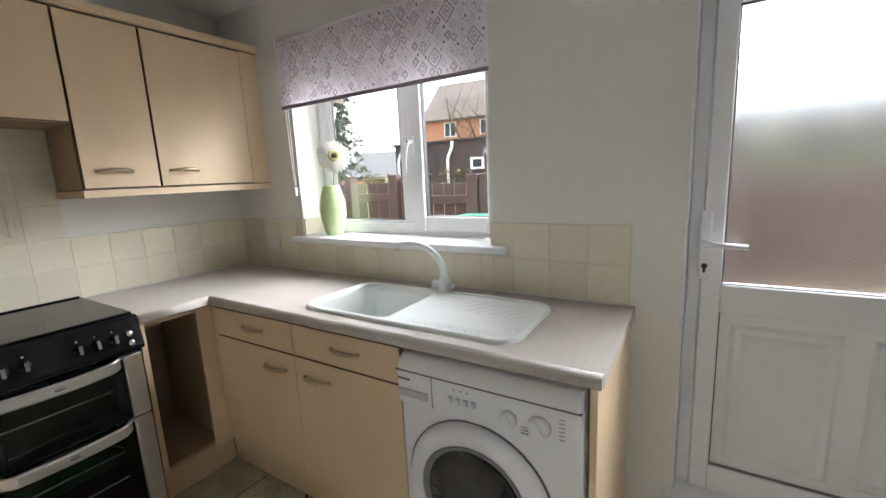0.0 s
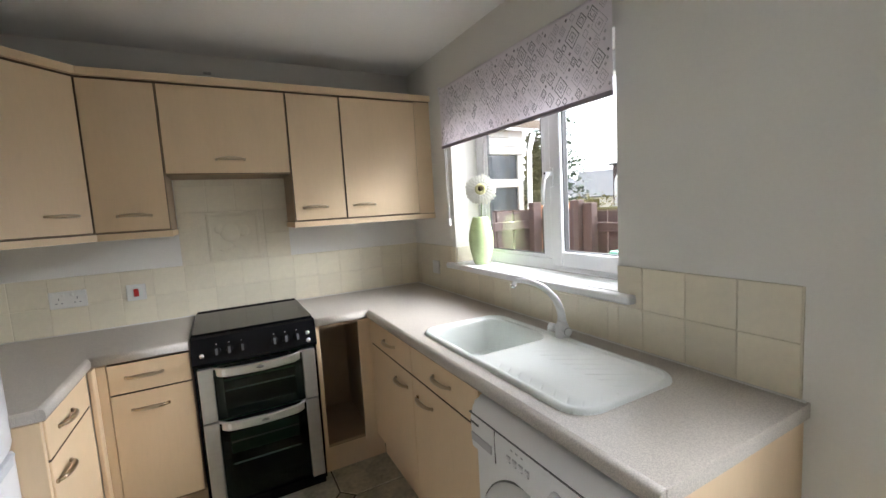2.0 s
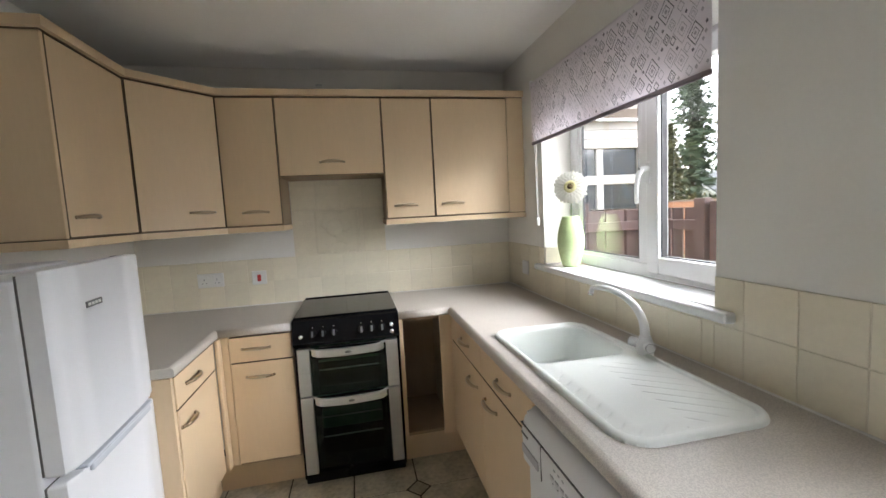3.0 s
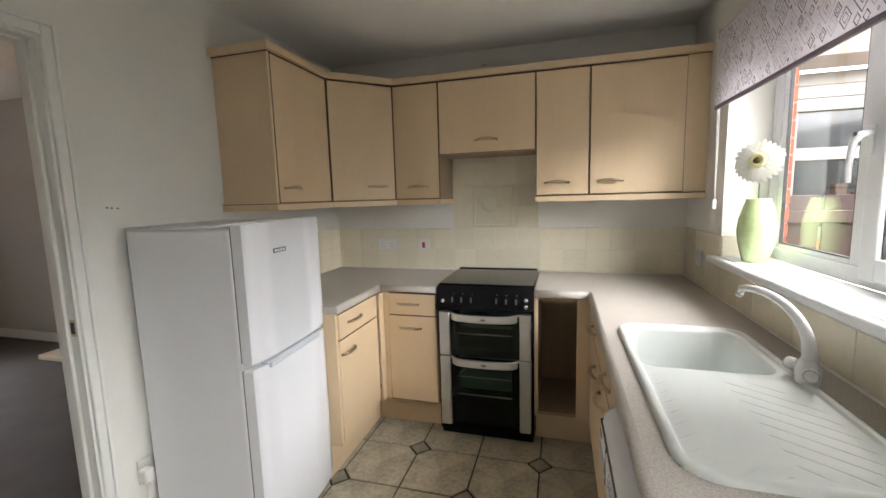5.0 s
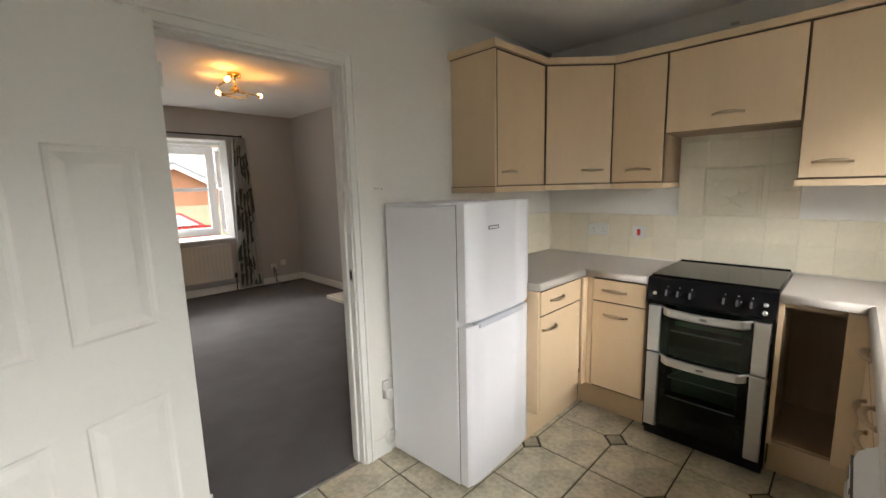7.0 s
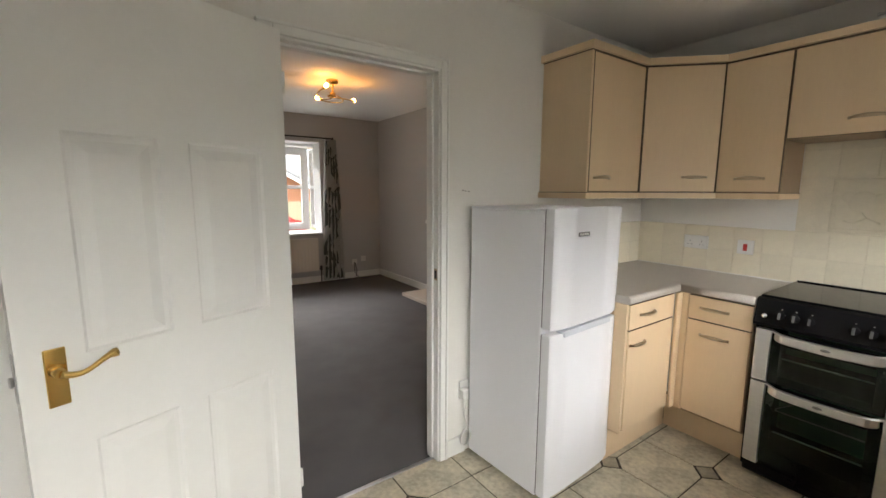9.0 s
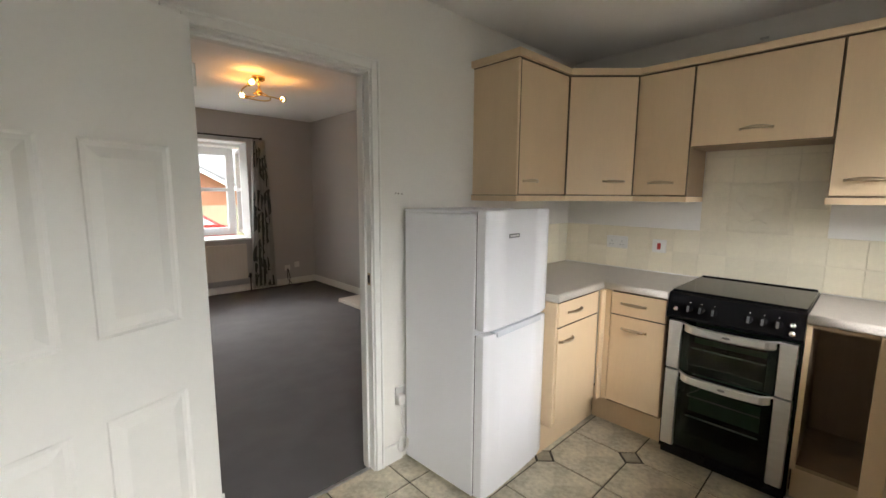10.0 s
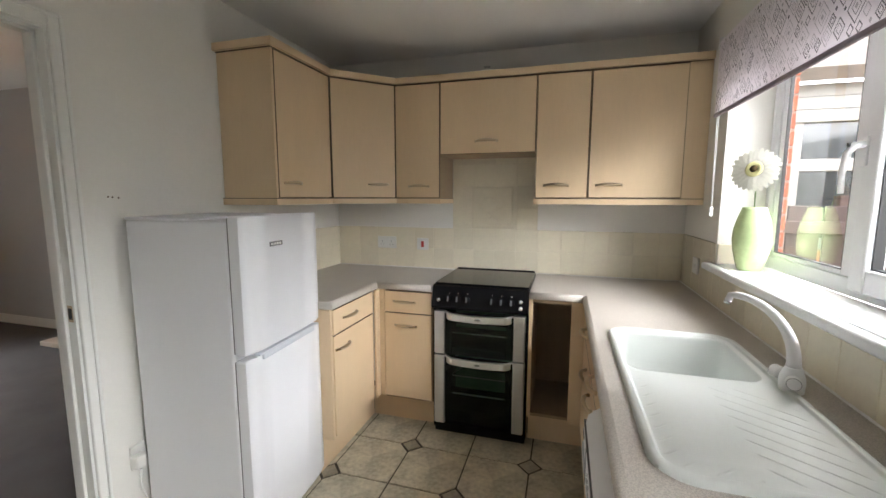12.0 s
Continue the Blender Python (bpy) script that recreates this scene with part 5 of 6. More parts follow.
tube(b, [(-0.02, -0.03, 0.003), (0.0, -0.06, 0.004), (0.05, -0.085, 0.002)], 0.0022, 8)
tube(b, [(0.0, -0.06, 0.002), (-0.05, -0.09, 0.002), (-0.085, -0.075, 0.001)], 0.0022, 8)
turn(b, Matrix.Translation((0, -0.009, 0)) @ Matrix.Rotation(math.pi / 2, 4, "X"))
part("relief_motif", b, M_TILE, dt)

# ---- floor tiles: squares with two cut corners, small diamonds between ----
GX, GY, PT, CUT, GAP = -0.391, 4.704, 0.334, 0.060, 0.0085
floor_mesh = {}


def clip(poly, axis, lim, keep_low):
    out = []
    for i, p in enumerate(poly):
        q = poly[(i + 1) % len(poly)]
        ip, iq = (p[axis] <= lim) == keep_low, (q[axis] <= lim) == keep_low
        if ip:
            out.append(p)
        if ip != iq:
            f = (lim - p[axis]) / (q[axis] - p[axis])
            out.append(tuple(p[k] + f * (q[k] - p[k]) for k in (0, 1)))
    return out


def floor_piece(poly, cx, cy, name):
    lims = ((0, XE - 0.002, True), (0, XW + 0.4, False), (1, YN - 0.002, True), (1, YS - 0.035, False))
    q = [(x + cx, y + cy) for x, y in poly]
    for ax, lim, low in lims:
        if q:
            q = clip(q, ax, lim, low)
    if len(q) < 3:
        return
    local = [(x - cx, y - cy) for x, y in q]
    key = (name, tuple((round(x, 3), round(y, 3)) for x, y in local))
    if key not in floor_mesh:
        b = B()
        n = len(local)
        mx, my = sum(p[0] for p in local) / n, sum(p[1] for p in local) / n
        lo = [b.verts.new((x, y, -0.006)) for x, y in local]
        md = [b.verts.new((x, y, -0.0015)) for x, y in local]
        hi = [b.verts.new((x + (mx - x) * 0.018, y + (my - y) * 0.018, 0.0)) for x, y in local]
        for a, c in ((lo, md), (md, hi)):
            for k in range(n):
                b.faces.new((a[k], a[(k + 1) % n], c[(k + 1) % n], c[k]))
        b.faces.new(hi)
        floor_mesh[key] = mesh_of(name, b, M_FLOOR if name == "floor_tile" else M_DIAM)
    ob = new(name, floor_mesh[key])
    ob.parent = floor
    ob.location = (cx, cy, 0)


M_DIAM = material("small_diamond_floor_tile", (0.32, 0.28, 0.205), 0.4, vary=0.3, scale=14, fine=55, bump=0.05, random_object=0.1)
h, c, g = PT / 2, CUT, GAP / 2
for i in range(-2, 10):
    for j in range(-4, 6):
        x0, y0 = GX + i * PT, GY + j * PT
        e = h - g
        k = c + g
        if (i + j) % 2 == 0:
            poly = [(-e + k, -e), (e, -e), (e, e - k), (e - k, e), (-e, e), (-e, -e + k)]
            floor_piece([(a * (CUT - 0.007), b_ * (CUT - 0.007)) for a, b_ in ((1, 0), (0, 1), (-1, 0), (0, -1))], x0, y0, "diamond_tile")
        else:
            poly = [(-e, -e), (e - k, -e), (e, -e + k), (e, e), (-e + k, e), (-e, e - k)]
        floor_piece(poly, x0 + h, y0 + h, "floor_tile")

# ---- living room ----
lamp = thing("ceiling_light", pose(0.240, 1.29, LCEIL), "brass spiral ceiling light with three lit bulbs", "ceiling light")
b = B()
lathe(b, [(0.0, 0.0), (0.058, 0.0), (0.060, -0.010), (0.057, -0.030), (0.050, -0.034), (0.012, -0.036), (0.010, -0.120), (0.030, -0.124), (0.030, -0.158), (0.022, -0.166), (0.0, -0.168)], seg=28)
part("ceiling_rose", b, M_BRASS, lamp)
for k in range(3):
    a0 = radians(118 + 120 * k)
    b = B()
    ps = []
    for q in range(21):
        f = q / 20
        r, a = 0.03 + 0.17 * f ** 0.8, a0 + f * 2.9
        ps.append((r * math.cos(a), r * math.sin(a), -0.150 - 0.045 * math.sin(f * 2.4) + (0.012, 0.055, -0.012)[k] * f * f))
    tube(b, ps, 0.0062, 8)
    arm = part("arm", b, M_BRASS, lamp)
    e, d_ = Vector(ps[-1]), (Vector(ps[-1]) - Vector(ps[-2])).normalized()
    d_ = (d_ + Vector((0, 0, 0.25))).normalized()
    b = B()
    tube(b, [e - d_ * 0.012, e + d_ * 0.004, e + d_ * 0.026], [0.008, 0.015, 0.017], 16)
    part("lamp_holder", b, M_BRASS, arm)
    b = B()
    tube(b, [e + d_ * u for u in (0.026, 0.034, 0.046, 0.058, 0.066, 0.069)], [0.010, 0.017, 0.0205, 0.018, 0.010, 0.002], 18)
    part("bulb", b, M_BULB, arm, "lit warm bulb")

rad = thing("radiator", pose(0.49, LY0, 0), "cream panel radiator below the window", "radiator")
b = B()
pts = [(-0.68, 0.05)]
for k in range(27):
    x = -0.66 + k * 0.0508
    pts += [(x - 0.018, 0.1125), (x - 0.011, 0.114), (x + 0.011, 0.114), (x + 0.018, 0.1125)]
pts += [(0.68, 0.05)]
prism(b, pts, 0.20, 0.695)
part("panel", b, M_RAD, rad)
b = B()
box(b, -0.60, -0.58, 0.0, 0.05, 0.2, 0.6)
box(b, 0.58, 0.60, 0.0, 0.05, 0.2, 0.6)
part("wall_bracket", b, M_RAD, rad)
b = B()
lathe(b, [(0.0, 0.0), (0.016, 0.0), (0.018, 0.05), (0.013, 0.065), (0.0, 0.066)], -0.72, 0.08, 14)
turn(b, Matrix.Translation((0, 0, 0.20)))
tube(b, [(-0.72, 0.08, 0.21), (-0.72, 0.08, 0.0)], 0.008, 8)
tube(b, [(-0.72, 0.08, 0.22), (-0.67, 0.08, 0.22)], 0.010, 8)
part("valve", b, M_DARK, rad)


def curtain(x0, x1, name_label):
    t = thing("curtain", pose((x0 + x1) / 2, LY0 + 0.10, 0), name_label, "curtain")
    w = x1 - x0
    b = B()
    nx, nz, cols = 60, 24, []
    for i in range(nx + 1):
        u = i / nx
        col = []
        for j in range(nz + 1):
            v = j / nz
            squeeze = 1 - 0.30 * v ** 2
            x = (u - 0.5) * w * (0.86 + 0.3 * (1 - v)) * squeeze / 0.95
            y = 0.030 * math.sin(u * 2 * math.pi * 5.5 + 0.4 * math.sin(v * 3)) + 0.008 * math.sin(u * 31 + v * 5)
            col.append(b.verts.new((x, y, 0.03 + 2.13 * v)))
        cols.append(col)
    for i in range(nx):
        for j in range(nz):
            f = b.faces.new((cols[i][j], cols[i + 1][j], cols[i + 1][j + 1], cols[i][j + 1]))
            f.smooth = True
    cloth_ = part("drop", b, M_CURT, t)
    b = B()
    r = random.Random(3)
    for _ in range(46):
        u, v = r.uniform(0.06, 0.94), r.uniform(0.03, 0.97)
        a, s = r.uniform(-0.7, 0.7) + (math.pi if r.random() < 0.3 else 0), r.uniform(0.085, 0.135)
        ring = []
        for k in range(10):
            q = 2 * math.pi * k / 10
            du, dv = math.cos(q) * s * 0.48, math.sin(q) * s
            dx, dz = du * math.cos(a) - dv * math.sin(a), du * math.sin(a) + dv * math.cos(a)
            uu, vv = u + dx / w * 1.1, v + dz / 2.13
            uu, vv = min(max(uu, 0.01), 0.99), min(max(vv, 0.01), 0.99)
            x = (uu - 0.5) * w * (0.86 + 0.3 * (1 - vv)) * (1 - 0.30 * vv ** 2) / 0.95
            y = 0.030 * math.sin(uu * 2 * math.pi * 5.5 + 0.4 * math.sin(vv * 3)) + 0.008 * math.sin(uu * 31 + vv * 5) + 0.004
            ring.append(b.verts.new((x, y, 0.03 + 2.13 * vv)))
        b.faces.new(ring)
    bmesh.ops.triangulate(b, faces=b.faces)
    part("leaf_print", b, M_LEAF, cloth_, "dark grey leaf print")
    return t


curtain(-0.565, -0.285, "grey and white leaf-patterned curtain hanging beside the window")
b = B()
tube(b, [(-0.45, LY0 + 0.10, 2.175), (2.1, LY0 + 0.10, 2.175)], 0.010, 10)
lathe(b, [(0.0, -0.02), (0.018, -0.01), (0.018, 0.01), (0.0, 0.02)], -0.46, LY0 + 0.10, 14)
bmesh.ops.translate(b, verts=b.verts[-56:], vec=(0, 0, 2.175))
rod = thing("curtain_rod", pose(0, 0, 0), "dark metal curtain rod above the window", "curtain rod")
part("pole", b, M_DARK, rod)
for x in (-0.40, 0.8):
    b = B()
    tube(b, [(x, LY0, 2.175), (x, LY0 + 0.10, 2.175)], 0.008, 8)
    part("bracket", b, M_DARK, rod)

# box bay with plastic windows on three sides
bay = thing("window_2", pose(0, 0, 0), "white plastic bay window with a deep sill", "window")
tagged(bay, kind="structure")
BYF = LY0 - 0.62
b = B()
box(b, -0.39, BX1 + 0.05, BYF - 0.08, LY0 - 0.30, 2.08, 2.42)
box(b, BX0, BX1, LY0 - 0.2995, LY0 - 0.001, BZ1 - 0.012, BZ1 - 0.0005)
part("bay_head", b, M_CEIL, bay)
b = B()
box(b, -0.39, BX1 + 0.05, BYF - 0.08, LY0 - 0.30, -0.15, BZ0)
part("bay_base", b, M_ORANGE, bay)
b = B()
box(b, BX0 + 0.001, BX1 - 0.001, BYF + 0.061, LY0 + 0.03, BZ0 + 0.001, BZ0 + 0.028, 0.008, 2)
part("window_sill", b, M_UPVC, bay)


def frame_grid(xs, zs, y, axis, f):
    """A plastic frame with mullions at xs and transoms at zs."""
    b = B()
    def bar(u0, u1, z0, z1):
        if axis == "x":
            box(b, u0, u1, y, y + 0.06, z0, z1, 0.005, 2)
        else:
            box(b, y, y + 0.06, u0, u1, z0, z1, 0.005, 2)
    for u in xs:
        bar(u - f / 2, u + f / 2, zs[0] - f / 2, zs[-1] + f / 2)
    for z in zs:
        for a, c in zip(xs, xs[1:]):
            hz = 0.026 if zs[0] < z < zs[-1] else f / 2
            bar(a + f / 2, c - f / 2, z - hz, z + hz)
    ob = part("window_frame", b, M_UPVC, bay)
    for a, c in zip(xs, xs[1:]):
        for p, q in zip(zs, zs[1:]):
            b = B()
            if axis == "x":
                box(b, a + f / 2, c - f / 2, y + 0.028, y + 0.032, p + (0.026 if p > zs[0] else f / 2), q - (0.026 if q < zs[-1] else f / 2))
            else:
                box(b, y + 0.028, y + 0.032, a + f / 2, c - f / 2, p + (0.026 if p > zs[0] else f / 2), q - (0.026 if q < zs[-1] else f / 2))
            pn = part("pane", b, M_GLASS, ob)
            pn.visible_shadow = False


frame_grid([-0.225, (BX1 - 0.275) / 2, BX1 - 0.05], [0.835, 1.46, 2.02], BYF, "x", 0.11)
frame_grid([BYF + 0.09, LY0 - 0.325], [0.835, 1.46, 2.02], -0.355, "y", 0.045)
frame_grid([BYF + 0.09, LY0 - 0.325], [0.835, 1.46, 2.02], BX1 - 0.015, "y", 0.045)

fp = thing("fireplace", pose(LXW, 1.50, 0), "pale stone fireplace surround with hearth", "fireplace")
b = B()
box(b, 0.016, 0.41, -0.78, 0.78, 0.0, 0.045, 0.006, 2)
part("hearth", b, M_HEARTH, fp)
b = B()
box(b, 0.016, 0.12, -0.58, -0.40, 0.046, 0.98, 0.006, 2)
box(b, 0.016, 0.12, 0.40, 0.58, 0.046, 0.98, 0.006, 2)
box(b, 0.016, 0.11, -0.40, 0.40, 0.80, 0.98, 0.004)
part("surround", b, M_HEARTH, fp)
b = B()
box(b, 0.001, 0.15, -0.60, 0.60, 0.981, 1.03, 0.008, 2)
part("mantel_shelf", b, M_GLOSS, fp)
b = B()
box(b, 0.02, 0.05, -0.40, 0.40, 0.046, 0.80)
part("back_panel", b, M_HEARTH, fp)
b = B()
box(b, 0.05, 0.12, -0.25, 0.25, 0.05, 0.6, 0.01)
part("fire_front", b, M_DARK, fp)
cable = thing("aerial_socket", pose(-0.87, LY0, 0), "white wall sockets with loose black cables on the carpet", "socket")
b = B()
box(b, -0.13, -0.05, 0.0, 0.01, 0.26, 0.345, 0.003)
part("plate", b, M_SOCKET, cable)
b = B()
box(b, 0.02, 0.105, 0.0, 0.01, 0.22, 0.305, 0.003)
part("plate", b, M_SOCKET, cable)
b = B()
tube(b, [(0.06, 0.012, 0.25), (0.05, 0.06, 0.12), (0.08, 0.08, 0.012), (0.25, 0.12, 0.006), (0.36, 0.05, 0.008)], 0.006, 6)
tube(b, [(0.07, 0.012, 0.25), (0.09, 0.07, 0.10), (0.03, 0.10, 0.010), (-0.12, 0.16, 0.008), (0.05, 0.22, 0.006)], 0.006, 6)
part("cable", b, M_DARK, cable)

# ---- outdoors ----
b = B()
box(b, -400, 400, -400, 400, -1.0, -0.75)
setting("ground", b, M_GRASS, "grass and earth around the houses")
b = B()
box(b, -14, 14, NY, 17.0, -0.75, -0.30)
setting("lawn_terrace", b, M_GRASS, "raised back lawn")
b = B()
box(b, -2.0, 7.0, NY, 10.9, -0.30, -0.16)
setting("pavement_patio", b, M_PAVE, "buff paved back yard")
b = B()
box(b, -60, 60, -13.5, -7.0, -0.75, -0.70)
setting("road", b, M_ASPHALT, "grey asphalt road in front of the house")


def fence_panel(x0, x1, y, z1, gap, name="fence", label="dark brown close-boarded timber fence", bw=0.11):
    t = thing(name, pose(x0, y, -0.30), label, "fence", "garden fences")
    n = max(1, round((x1 - x0) / (bw + gap)))
    pitch = (x1 - x0) / n
    b = B()
    box(b, 0, pitch - gap, 0, 0.018, 0.0, z1 + 0.30, 0.003)
    me = mesh_of("board", b, M_FENCE)
    for k in range(n):
        ob = new("board", me)
        ob.parent = t
        ob.location = (k * pitch + gap / 2, 0.0 if k % 2 else 0.004, 0)
    for z in (0.45, z1 + 0.10):
        b = B()
        box(b, 0, x1 - x0, -0.045, 0, z, z + 0.09, 0.004)
        part("rail", b, M_FENCE, t)
    for xx in (0.0, x1 - x0):
        b = B()
        box(b, xx - 0.055, xx + 0.055, -0.13, -0.046, 0.0, z1 + 0.38, 0.006)
        part("post", b, M_FENCE, t)
    return t


fence_panel(-3.15, -1.30, 8.10, 1.36, 0.022, bw=0.135, label="dark brown timber fence with gaps between its boards")
fence_panel(-1.18, -0.42, 8.14, 1.33, 0.014, label="dark brown timber fence with gaps between its boards")
fence_panel(-0.30, 1.45, 8.16, 1.33, 0.002)
fence_panel(1.60, 3.4, 10.75, 1.25, 0.002)
fence_panel(3.52, 5.3, 10.75, 1.25, 0.002)
fence_panel(5.42, 7.2, 10.75, 1.25, 0.002)
west_fence = fence_panel(0, 1.35, 6.6, 1.36, 0.022, bw=0.19, label="brown timber side fence with gaps between wide boards")
west_fence.matrix_world = pose(-1.95, 6.62, -0.30, 0, 0, 90)
side_fence = fence_panel(1.55, 4.05, 8.2, 1.33, 0.002)
side_fence.matrix_world = pose(1.50, 8.2, -0.30, 0, 0, 90)

# brick outer leaf beside the kitchen window
wing = thing("brick_pier", pose(-0.545, NY + 0.002, -0.16), "red brick outer leaf beside the kitchen window", "brick wall")
b = B()
box(b, -0.80, -0.004, 0.002, 0.034, 0, 2.7)
part("core", b, M_MORTAR, wing)
b = B()
box(b, -0.215, 0, 0, 0.038, 0, 0.065, 0.003)
me = mesh_of("brick", b, M_BRICK)
b = B()
box(b, -0.1025, 0, 0, 0.038, 0, 0.065, 0.003)
me2 = mesh_of("brick", b, M_BRICK)
for r in range(36):
    x = 0.0
    for k in range(3):
        half = k == 0 and r % 2
        ob = new("brick", me2 if half else me)
        ob.parent = wing
        ob.location = (x, 0, 0.005 + r * 0.075)
        x -= 0.1125 if half else 0.225

# neighbour's white porch beyond the fence
po = thing("neighbour_porch", pose(-3.3, 6.9, -0.3), "cream boarded lean-to porch with dark glass beside the neighbour's house", "porch")
b = B()
box(b, -2.2, -0.05, 0.0, 2.1, 0, 1.2)
part("brick_base", b, M_ORANGE, po)
b = B()
for y in (0.0, 0.72, 1.40, 2.02):
    box(b, -0.07, 0.0, y, y + 0.10, 1.2, 2.62, 0.006)
for z in (1.2, 1.98, 2.50):
    box(b, -0.068, -0.002, 0.0, 2.12, z, z + 0.12, 0.006)
for x in (-2.2, -1.5, -0.8):
    box(b, x, x + 0.10, 2.05, 2.118, 1.2, 2.62, 0.006)
for z in (1.2, 1.98, 2.50):
    box(b, -2.2, -0.07, 2.052, 2.116, z, z + 0.12, 0.006)
part("frame", b, M_CREAM, po)
b = B()
box(b, -0.04, -0.034, 0.05, 2.05, 1.3, 2.55)
box(b, -2.15, -0.05, 2.08, 2.086, 1.3, 2.55)
part("pane", b, M_DARKWIN, po)
b = B()
for k in range(3):
    box(b, -0.06, 0.030 - 0.004 * k, 0.0, 2.12, 2.45 + k * 0.12, 2.566 + k * 0.12, 0.004)
part("cladding", b, M_CREAM, po, "cream horizontal boards")
b = B()
v = [b.verts.new(p) for p in ((0.18, -0.2, 2.80), (0.18, 2.35, 2.80), (-2.4, 2.35, 3.9), (-2.4, -0.2, 3.9))]
v2 = [b.verts.new(p) for p in ((0.18, -0.2, 2.92), (0.18, 2.35, 2.92), (-2.4, 2.35, 4.02), (-2.4, -0.2, 4.02))]
b.faces.new(v)
b.faces.new(v2)
for k in range(4):
    b.faces.new((v[k], v[(k + 1) % 4], v2[(k + 1) % 4], v2[k]))
part("roof", b, M_ROOF, po)
b = B()
tube(b, [(0.10, 2.25, 2.75), (0.06, 2.2, 2.5), (0.05, 2.17, 1.0), (0.05, 2.17, 0.0)], 0.035, 10)
part("drainpipe", b, M_UPVC, po)


def house(name, x, y, rz, w, d, eaves, ridge, wall, roof, label, windows=(), base=-0.75, gable_trim=True):
    """A gabled house: ridge along local x, front at local -y."""
    t = thing(name, pose(x, y, base, 0, 0, rz), label, "house")
    b = B()
    box(b, -w / 2, w / 2, -d / 2, d / 2, 0, eaves)
    for s in (-1, 1):
        v = [b.verts.new(p) for p in ((s * w / 2, -d / 2, eaves), (s * w / 2, d / 2, eaves), (s * w / 2, 0, ridge))]
        b.faces.new(v)
    part("wall", b, wall, t)
    b = B()
    for s in (-1, 1):
        o = 0.35
        k = (ridge - eaves) / (d / 2)
        pts = [(-w / 2 - o, s * (d / 2 + o), eaves - k * o), (w / 2 + o, s * (d / 2 + o), eaves - k * o), (w / 2 + o, 0, ridge), (-w / 2 - o, 0, ridge)]
        lo = [b.verts.new(p) for p in pts]
        hi = [b.verts.new((p[0], p[1], p[2] + 0.14)) for p in pts]
        b.faces.new(lo)
        b.faces.new(hi)
        for i in range(4):
            b.faces.new((lo[i], lo[(i + 1) % 4], hi[(i + 1) % 4], hi[i]))
    part("roof", b, roof, t)
    if gable_trim:
        for s in (-1, 1):
            for q in (-1, 1):
                b = B()
                k = (ridge - eaves) / (d / 2)
                v = [(s * (w / 2 + 0.36), q * (d / 2 + 0.36), eaves - k * 0.36), (s * (w / 2 + 0.36), 0, ridge)]
                pts = [b.verts.new(p) for p in (v[0], v[1], (v[1][0], 0, v[1][2] - 0.22), (v[0][0], v[0][1], v[0][2] - 0.22))]
                pts2 = [b.verts.new((p.co.x + s * 0.04, p.co.y, p.co.z)) for p in pts]
                b.faces.new(pts)
                b.faces.new(pts2)
                for i in range(4):
                    b.faces.new((pts[i], pts[(i + 1) % 4], pts2[(i + 1) % 4], pts2[i]))
                part("bargeboard", b, M_UPVC, t)
    for side, u, z, ww, hh in windows:
        b = B()
        if side == "front":
            for a0, a1, c0, c1 in ((u - ww / 2, u + ww / 2, z, z + 0.08), (u - ww / 2, u + ww / 2, z + hh - 0.08, z + hh), (u - ww / 2, u - ww / 2 + 0.08, z + 0.08, z + hh - 0.08), (u + ww / 2 - 0.08, u + ww / 2, z + 0.08, z + hh - 0.08), (u - 0.04, u + 0.04, z + 0.08, z + hh - 0.08)):
                box(b, a0, a1, -d / 2 - 0.06, -d / 2 + 0.02, c0, c1)
        else:
            s = 1 if side == "right" else -1
            for a0, a1, c0, c1 in ((u - ww / 2, u + ww / 2, z, z + 0.08), (u - ww / 2, u + ww / 2, z + hh - 0.08, z + hh), (u - ww / 2, u - ww / 2 + 0.08, z + 0.08, z + hh - 0.08), (u + ww / 2 - 0.08, u + ww / 2, z + 0.08, z + hh - 0.08), (u - 0.04, u + 0.04, z + 0.08, z + hh - 0.08)):
                e0, e1 = sorted((s * (w / 2 - 0.02), s * (w / 2 + 0.06)))
                box(b, e0, e1, a0, a1, c0, c1)
        wn = part("window", b, M_UPVC, t)
        b = B()
        if side == "front":
            box(b, u - ww / 2 + 0.08, u + ww / 2 - 0.08, -d / 2 - 0.02, -d / 2 - 0.004, z + 0.08, z + hh - 0.08)
        else:
            e0, e1 = sorted((s * (w / 2 + 0.004), s * (w / 2 + 0.02)))
            box(b, e0, e1, u - ww / 2 + 0.08, u + ww / 2 - 0.08, z + 0.08, z + hh - 0.08)
        part("pane", b, M_DARKWIN, wn)
    return t


low = thing("low_brick_building", pose(0, 17.5, -1.1), "long mauve-brown brick building with white downpipes", "building")
b = B()
box(b, -8.6, 9.0, 0, 6.0, 0, 3.70)
part("wall", b, M_DARKBRICK, low)
b = B()
box(b, -8.7, 9.1, -0.10, 6.1, 3.701, 3.76)
part("roof_edge", b, M_DARK, low)
for x in (-8.42, -8.15, -6.24):
    b = B()
    tube(b, [(x + 0.22, -0.10, 3.70), (x + 0.20, -0.09, 3.50), (x + 0.02, -0.07, 3.18), (x, -0.07, 3.05), (x, -0.07, 0.0)], 0.055, 8)
    part("downpipe", b, M_UPVC, low, "white downpipe")
b = B()
for x0, x1, z0, z1 in ((-5.36, -5.28, 2.70, 3.10), (-4.93, -4.85, 2.70, 3.10), (-5.28, -4.93, 2.70, 2.77), (-5.28, -4.93, 3.03, 3.10)):
    box(b, x0, x1, -0.05, 0.03, z0, z1)
wn = part("window", b, M_UPVC, low)
